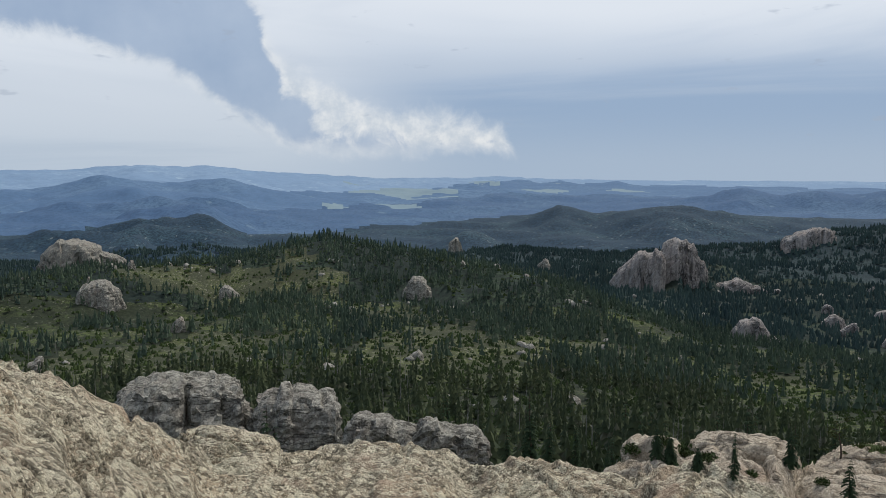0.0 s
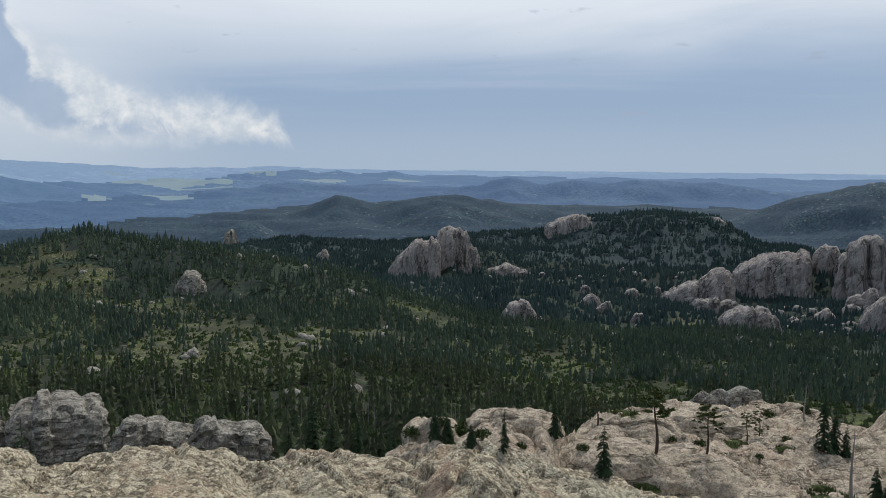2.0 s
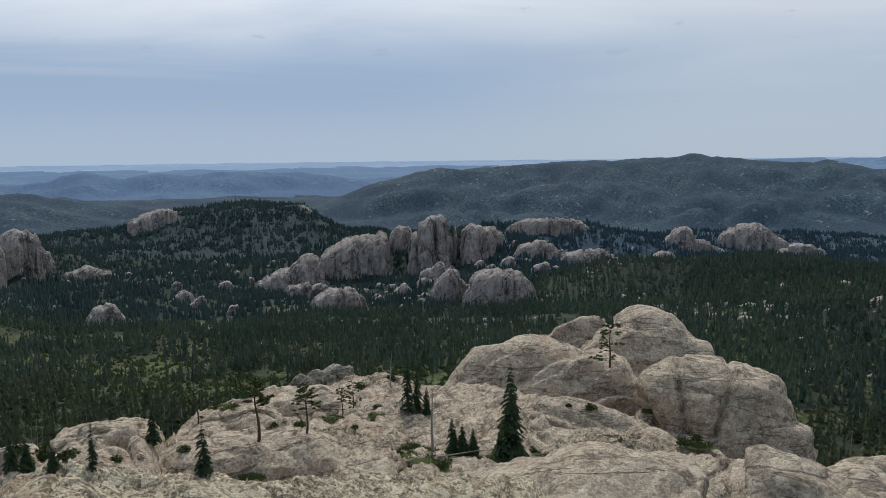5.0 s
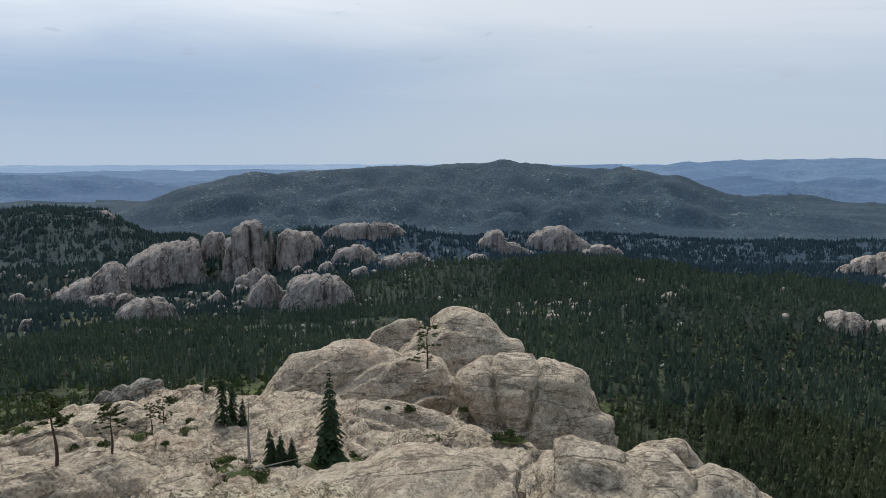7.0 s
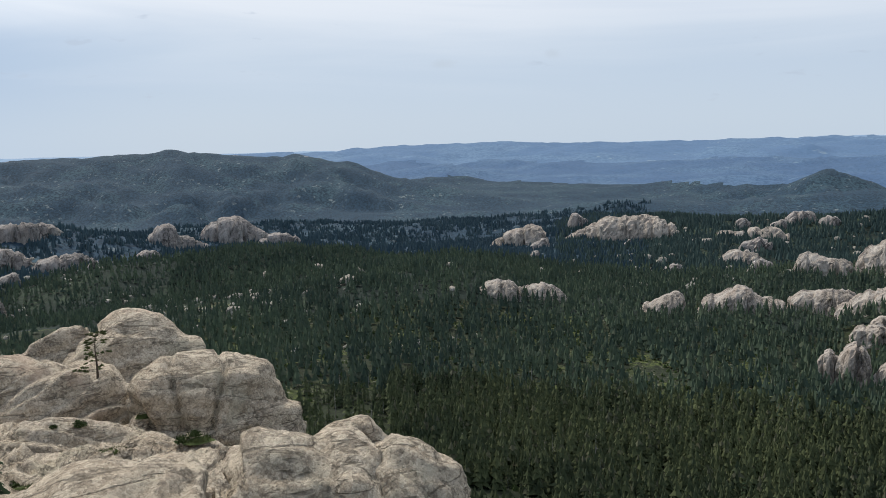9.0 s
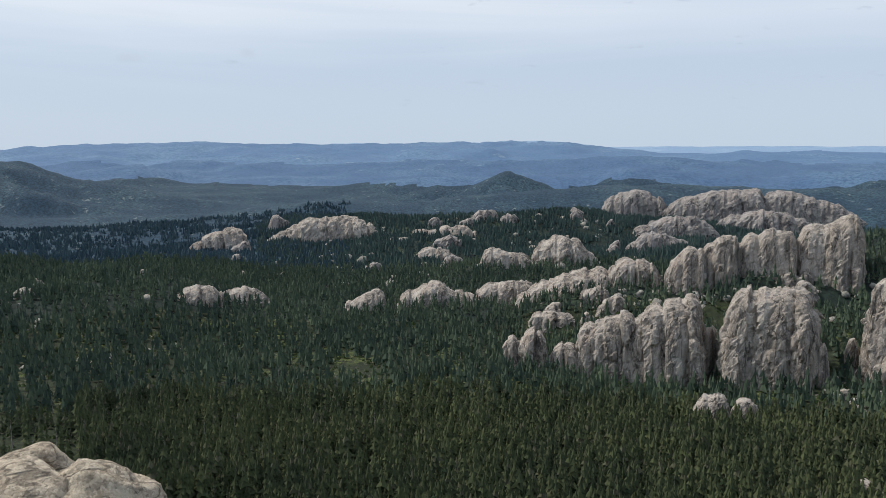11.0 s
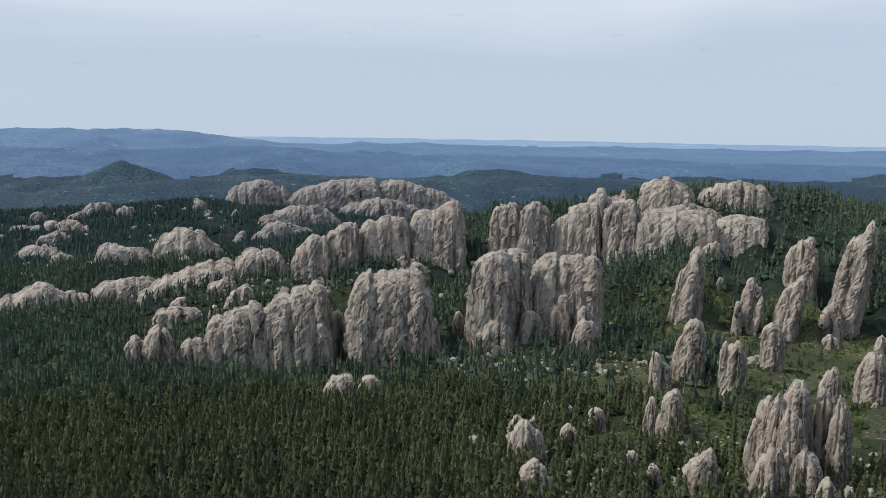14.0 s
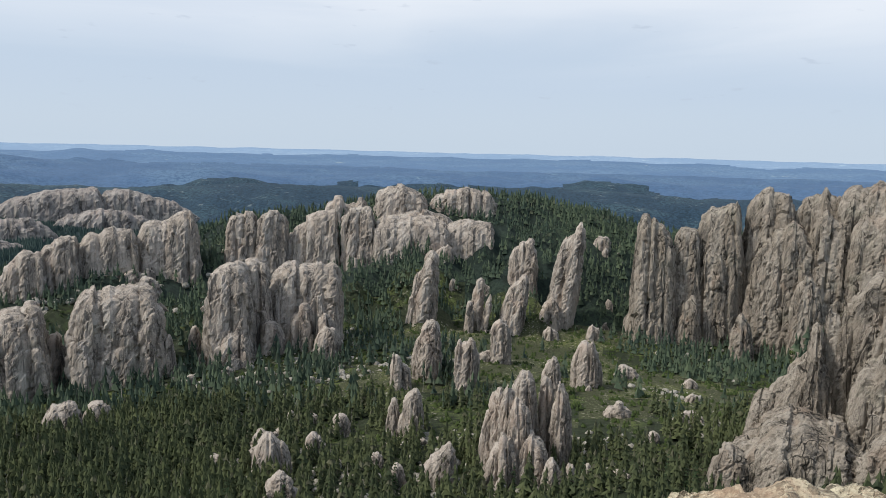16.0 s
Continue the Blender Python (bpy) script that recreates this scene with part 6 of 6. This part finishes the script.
def dead_trees(count, b0, b1, r0, r1, seed, tall):
    """Bare grey standing trunks."""
    b, r = tree_spots(count, b0, b1, r0, r1, seed)
    pole = []
    for s in range(4):
        rng = np.random.default_rng(300 + s)
        verts, tris = [], []

        def limb(p0, p1, w):
            start = len(verts)
            verts.extend((p0[0] + w * math.cos(k), p0[1] + w * math.sin(k), p0[2]) for k in (0, 2.1, 4.2))
            verts.append(p1)
            tris.extend((start + k, start + (k + 1) % 3, start + 3) for k in range(3))
        limb((0, 0, -0.05), (rng.uniform(-0.05, 0.05), rng.uniform(-0.05, 0.05), 1), 0.020)
        for k in range(9):
            z, a = rng.uniform(0.35, 0.95), rng.uniform(0, 6.28)
            w = 0.12 * (1.1 - z)
            limb((0, 0, z), (w * math.cos(a), w * math.sin(a), z + rng.uniform(-0.03, 0.05)), 0.005)
        pole.append((np.array(verts), np.array(tris)))
    heights = tall * np.random.default_rng(seed).uniform(0.5, 1.1, len(b))
    scatter("dead_trees", pole, ground_places(b, r, 0.2), heights, DEAD_WOOD, "grey dead pine trunks standing in the forest", "dead trees")


dead_trees(620, -30, 45, 95, 330, 31, 7)
dead_trees(160, 70, 125, 130, 330, 32, 9)
dead_trees(200, 125, 170, 170, 420, 33, 8)


# ---- trees on the granite ----
def blade_mesh(name, faces):
    """A mesh of loose triangles."""
    co = np.array(faces, float).reshape(-1, 3)
    return mesh_from(name, co, np.arange(len(co)).reshape(-1, 3), False)


def stem_mesh(name, points, widths, sides=7):
    """A tapered round stem through some points."""
    verts = []
    for p, w in zip(points, widths):
        verts += [(p[0] + w * math.cos(2 * math.pi * k / sides), p[1] + w * math.sin(2 * math.pi * k / sides), p[2]) for k in range(sides)]
    return mesh_from(name, np.array(verts), grid_quads(len(points), sides, True))


def limb_faces(p0, p1, w):
    """A thin three-sided limb as triangles."""
    p0, p1 = np.array(p0, float), np.array(p1, float)
    along = p1 - p0
    a = np.cross(along, (0.3, 0.2, 1.0))
    a = a / (np.linalg.norm(a) + 1e-9) * w
    c = np.cross(along, a)
    c = c / (np.linalg.norm(c) + 1e-9) * w
    ring = [p0 + a, p0 - 0.5 * a + 0.87 * c, p0 - 0.5 * a - 0.87 * c]
    return [(ring[k], ring[(k + 1) % 3], p1) for k in range(3)]


def spruce(name, label, tall, seed, slim=0.15, whorls=20, bare=0.05):
    """A slender spruce with drooping boughs: trunk and crown."""
    rng = np.random.default_rng(seed)
    tree = tagged(new(name), label, "tree")
    heights = np.linspace(0, 1, 7)
    part("trunk", stem_mesh("trunk", [(0.01 * tall * math.sin(5 * h + seed), 0, tall * h * 0.99 - 0.15) for h in heights], [tall * (0.018 * (1 - h) + 0.001) for h in heights]), BARK, tree)
    faces = []
    for i in range(whorls):
        u = bare + (0.98 - bare) * (i + rng.uniform(-0.3, 0.3)) / whorls
        reach = tall * slim * max(0.05, (1 - u)) ** 0.75 * rng.uniform(0.75, 1.15)
        for k in range(rng.integers(8, 12)):
            a = rng.uniform(0, 2 * math.pi)
            length = reach * rng.uniform(0.7, 1.15)
            ca, sa = math.cos(a), math.sin(a)
            at = lambda t, side=0.0, rise=0.0: (ca * length * t - sa * side, sa * length * t + ca * side, tall * u + length * (0.18 * t - 0.62 * t * t) + rise)
            wide = length * 0.36
            for t0, t1 in ((0.05, 0.4), (0.3, 0.7), (0.55, 1.0)):
                w = wide * (1.15 - t0 * 0.8)
                for side in (-1, 1):
                    faces.append((at(t0), at(t1, side * w * rng.uniform(0.7, 1.2), -0.12 * length), at(t1 + 0.05)))
                faces.append((at(t0, 0, 0.05 * length), at(t1 * 0.9, 0, -0.20 * length), at(t1 + 0.06, 0, 0.02 * length)))
    part("crown", blade_mesh("crown", faces), HERO_NEEDLES, tree)
    return tree


def pine(name, label, tall, seed, bare=0.45, spread=0.30):
    """An open weather-beaten pine: crooked trunk, bare limbs, tufts of needles."""
    rng = np.random.default_rng(seed)
    tree = tagged(new(name), label, "tree")
    sway = rng.uniform(-0.06, 0.06, 2)
    mid = lambda h: np.array([tall * (sway[0] * h + 0.03 * math.sin(6 * h)), tall * (sway[1] * h + 0.02 * math.sin(4 * h)), tall * h])
    heights = np.linspace(0, 0.97, 9)
    part("trunk", stem_mesh("trunk", [mid(h) - np.array([0, 0, 0.12]) for h in heights], [tall * (0.026 * (1 - h) + 0.003) for h in heights]), BARK, tree)
    wood, needles = [], []
    for i in range(17):
        u = bare + (1 - bare) * (i / 16) ** 0.9
        a = rng.uniform(0, 6.28)
        length = tall * spread * rng.uniform(0.5, 1.1) * (1.05 - 0.6 * (u - bare) / (1 - bare))
        root = mid(min(u, 0.95))
        tip = root + np.array([math.cos(a) * length, math.sin(a) * length, length * rng.uniform(0.0, 0.45)])
        wood += limb_faces(root, tip, tall * 0.006)
        for f in (0.6, 0.8, 1.0):
            heart = root + (tip - root) * f + rng.normal(0, 0.03, 3) * tall
            for k in range(34):
                way = rng.normal(0, 1, 3)
                way = way / np.linalg.norm(way) * tall * rng.uniform(0.04, 0.085)
                way[2] = abs(way[2]) * 0.8 - 0.01 * tall
                cross = np.cross(way, rng.normal(0, 1, 3))
                cross = cross / np.linalg.norm(cross) * tall * 0.015
                needles.append((heart - cross, heart + cross, heart + way))
    part("limbs", blade_mesh("limbs", wood), BARK, tree)
    part("crown", blade_mesh("crown", needles), PINE_NEEDLES, tree)
    return tree


def dead_tree(name, label, tall, seed, limbs=14):
    rng = np.random.default_rng(seed)
    tree = tagged(new(name), label, "dead tree")
    heights = np.linspace(0, 1, 7)
    bend = rng.uniform(-0.05, 0.05)
    part("trunk", stem_mesh("trunk", [(tall * bend * h, tall * 0.02 * math.sin(5 * h), tall * h - 0.1) for h in heights], [tall * (0.022 * (1 - h) + 0.003) for h in heights]), DEAD_WOOD, tree)
    wood = []
    for i in range(limbs):
        u, a = rng.uniform(0.35, 0.95), rng.uniform(0, 6.28)
        length = tall * rng.uniform(0.04, 0.14)
        root = np.array([tall * bend * u, 0, tall * u])
        tip = root + np.array([math.cos(a) * length, math.sin(a) * length, length * rng.uniform(-0.1, 0.5)])
        wood += limb_faces(root, tip, tall * 0.006)
        wood += limb_faces(root + (tip - root) * 0.5, tip + rng.normal(0, 0.25, 3) * length, tall * 0.003)
    part("limbs", blade_mesh("limbs", wood), DEAD_WOOD, tree)
    return tree


bpy.context.view_layer.update()
DEPS = bpy.context.evaluated_depsgraph_get()


def footing(bearing, d):
    """The surface under the sky at a place of the plan."""
    x, y, _ = spot(bearing, d)
    hit, place, *_ = scene.ray_cast(DEPS, (x, y, 60), (0, 0, -1))
    return Vector((x, y, place.z if hit else float(land(bearing, d)[0])))


def sighted(bearing, el):
    """Where the line of sight from the lookout meets the rock or the ground."""
    a, e = radians(bearing), radians(el)
    way = Vector((math.sin(a) * math.cos(e), math.cos(a) * math.cos(e), math.sin(e)))
    hit, place, *_ = scene.ray_cast(DEPS, Vector((0, 0, EYE)) + way * 12, way)
    return place if hit else Vector(spot(bearing, 60, el))


def plant(kind, name, label, bearing, d, top, seed, **more):
    """A tree at a place of the plan whose top appears at `top` degrees."""
    base = footing(bearing, d)
    tree = kind(name, label, min(13.5, max(0.8, spot(bearing, d, top)[2] - base.z)), seed, **more)
    tree.location = base
    return tree


def rooted(kind, name, label, bearing, foot, top, seed, **more):
    """A tree on the rock that the line of sight at `foot` degrees meets, as high as to appear at `top` degrees."""
    base = sighted(bearing, foot)
    d = math.hypot(base.x, base.y)
    tree = kind(name, label, min(13.5, max(0.6, spot(bearing, d, top)[2] - base.z)), seed, **more)
    tree.location = base
    return tree


SPRUCE = "slender dark green spruce growing from a crack in bare granite"
for i, (b, foot, top, slim) in enumerate(((47.84, -20.58, -14.11, 0.18), (43.71, -20.46, -17.87, 0.24), (44.42, -20.46, -18.20, 0.26), (45.20, -20.34, -18.59, 0.26), (26.57, -20.53, -17.03, 0.19), (40.61, -17.66, -12.70, 0.12), (41.24, -17.67, -13.98, 0.14), (19.68, -19.31, -16.27, 0.13), (41.92, -17.72, -15.78, 0.2), (47.07, -20.57, -18.84, 0.3), (15.72, -18.95, -17.04, 0.3), (14.83, -18.65, -16.60, 0.25), (17.37, -19.11, -17.54, 0.3), (23.27, -18.25, -16.11, 0.25))):
    rooted(spruce, "spruce_tree", SPRUCE, b, foot, top, 500 + i, slim=slim, whorls=34 if i == 0 else 24)
for i, (b, d, top) in enumerate(((6.2, 80, -14.9), (4.6, 84, -17.0), (12.7, 74, -17.0), (11.6, 78, -17.8), (-12.3, 60, -15.4), (2.9, 86, -17.2), (-11.6, 57, -16.6), (0.0, 92, -16.4), (9.4, 88, -16.6), (7.6, 86, -16.2), (14.8, 84, -16.4), (-24.6, 86, -13.6), (-21.0, 90, -14.0), (23.6, 82, -15.6), (26.0, 92, -14.6))):
    plant(spruce, "spruce_tree", "tall dark spruce rising behind a granite ledge", b, d, top, 540 + i, slim=0.13, whorls=32)
for i, (b, foot, top, bare) in enumerate(((30.18, -18.96, -14.75, 0.5), (33.47, -18.66, -15.62, 0.45), (54.73, -14.50, -11.61, 0.12), (28.80, -16.09, -14.42, 0.1), (36.73, -17.22, -15.52, 0.15), (26.21, -17.47, -15.22, 0.15), (36.00, -17.61, -15.91, 0.2))):
    rooted(pine, "pine_tree", "small open pine with a crooked trunk on a granite bench", b, foot, top, 580 + i, bare=bare, spread=0.32 if bare > 0.3 else 0.5)
for i, (b, foot, top) in enumerate(((42.36, -20.21, -15.76), (39.39, -15.85, -13.57))):
    rooted(dead_tree, "dead_tree", "bare grey dead pine with broken limbs", b, foot, top, 600 + i)


# grassy hollows, shrubs and fallen wood on the bench
def turf(bearing, el, wide, deep, seed):
    rng = np.random.default_rng(seed)
    base = sighted(bearing, el)
    faces = []
    side, out = np.array([math.cos(radians(bearing)), -math.sin(radians(bearing)), 0]), np.array([math.sin(radians(bearing)), math.cos(radians(bearing)), 0])
    for i in range(int(5200 * wide * deep / 4)):
        u, v = rng.uniform(-1, 1, 2)
        if u * u + v * v > rng.uniform(0.5, 1.0):
            continue
        p = side * u * wide + out * v * deep
        a = rng.uniform(0, 6.28)
        w = np.array([math.cos(a), math.sin(a), 0]) * rng.uniform(0.012, 0.03)
        tip = p + np.array([rng.normal(0, 0.06), rng.normal(0, 0.06), rng.uniform(0.05, 0.15)])
        foot = p - np.array([0, 0, 0.15])
        faces.append((foot - w, foot + w, tip))
    rings = 18
    flat = [[side * wide * 0.95 * f * math.cos(t) * (1 + 0.22 * math.sin(3 * t + seed) + 0.18 * math.sin(5 * t + 2 * seed)) + out * deep * 0.95 * f * math.sin(t) + np.array([0, 0, 0.06 - 0.30 * f * f]) for t in np.linspace(0, 6.283, rings, endpoint=False)] for f in (0.02, 0.5, 1.0)]
    ob = tagged(new("grass_patch"), "green grass tuft filling a hollow in the granite", "grass", kind="stuff")
    ob.location = base
    part("soil", mesh_from("soil", np.array(flat).reshape(-1, 3), grid_quads(3, rings, True)), GRASS, ob)
    part("grass_blades", blade_mesh("grass_blades", faces), GRASS, ob)


for i, (b, el, w, dp) in enumerate(((41.05, -20.70, 2.3, 2.6), (40.24, -19.74, 1.1, 1.0), (49.63, -20.35, 1.3, 0.6), (46.37, -20.48, 1.5, 0.5), (35.20, -17.73, 0.9, 0.6), (55.27, -19.05, 1.2, 0.7), (38.41, -17.68, 0.7, 0.5), (29.56, -20.93, 0.9, 0.6), (28.00, -16.44, 1.0, 0.7), (35.00, -18.63, 0.7, 0.4), (60.74, -18.99, 1.0, 0.8), (57.46, -17.12, 0.8, 0.5))):
    turf(b, el, w, dp, 620 + i)


def bush(bearing, el, size, seed):
    rng = np.random.default_rng(seed)
    faces = []
    for i in range(420):
        way = rng.normal(0, 1, 3)
        way = way / np.linalg.norm(way) * size * rng.uniform(0.4, 1.0)
        way[2] = abs(way[2]) * 0.8
        a, c = rng.normal(0, 0.10 * size, 3), rng.normal(0, 0.10 * size, 3)
        faces.append((way - a, way + a, way + c))
    ob = tagged(part("shrub", blade_mesh("shrub", faces), SCRUB), "low rounded green shrub rooted in granite", "shrub")
    ob.location = sighted(bearing, el)


for i, (b, el, size) in enumerate(((28.80, -15.48, 0.70), (27.61, -16.02, 0.70), (29.40, -15.87, 0.60), (24.06, -17.26, 0.60), (16.84, -18.32, 0.70), (15.22, -17.80, 0.60), (18.12, -18.61, 0.60), (53.48, -17.28, 0.50), (59.75, -19.14, 0.60), (60.57, -18.82, 0.50), (32.99, -18.18, 0.40), (38.41, -17.31, 0.40), (37.20, -15.90, 0.60), (39.39, -15.47, 0.60), (25.65, -15.39, 0.70), (26.83, -15.05, 0.70), (49.43, -20.16, 0.40), (36.82, -18.53, 0.30), (31.18, -18.09, 0.35), (25.21, -19.08, 0.40), (20.94, -19.19, 0.40), (10.47, -18.55, 0.60), (13.24, -18.47, 0.60), (12.34, -19.06, 0.60), (41.56, -15.03, 0.50), (51.94, -17.17, 0.30))):
    bush(b, el, size, 660 + i)
for i, (b, el, length, turn) in enumerate(((42.65, -20.63, 2.6, 12), (43.64, -20.65, 1.6, -18), (40.46, -20.87, 1.2, 40))):
    log = tagged(part("fallen_log", stem_mesh("fallen_log", [(0, 0, length * k / 5) for k in range(6)], [0.045 - 0.006 * k for k in range(6)]), DEAD_WOOD), "weathered grey fallen branch lying on granite", "dead wood")
    log.matrix_world = Matrix.Translation(sighted(b, el) + Vector((0, 0, 0.06))) @ pose(0, 0, 0, 0, 86, -b + turn)


# nearest forest trees, one by one
PROTOTYPES = [spruce("spruce_tree", "dark green spruce at the near edge of the forest", 1.0, 700 + i, slim=0.15, whorls=10, bare=0.08) for i in range(3)]
b, r = tree_spots(420, -30, 172, 96, 190, 51)
rng = np.random.default_rng(51)
near = [(bb, rr) for bb, rr in zip(b, r) if (bb < 70 and rr < 150) or (bb > 78 and rr > 140)][:190]
for i, (bb, rr) in enumerate(near):
    x, y, _ = spot(bb, rr)
    size = 8.5 * rng.uniform(0.5, 1.15)
    m = Matrix.Translation((x, y, float(land(bb, rr)[0]) - 0.1)) @ Matrix.Rotation(rng.uniform(0, 6.28), 4, "Z") @ Matrix.Scale(size, 4)
    if i < 3:
        PROTOTYPES[i].matrix_basis = m
        tagged(PROTOTYPES[i], group="forest edge spruces")
    else:
        copy_thing(PROTOTYPES[i % 3], m @ Matrix.Diagonal([1 / s for s in PROTOTYPES[i % 3].scale] + [1]))
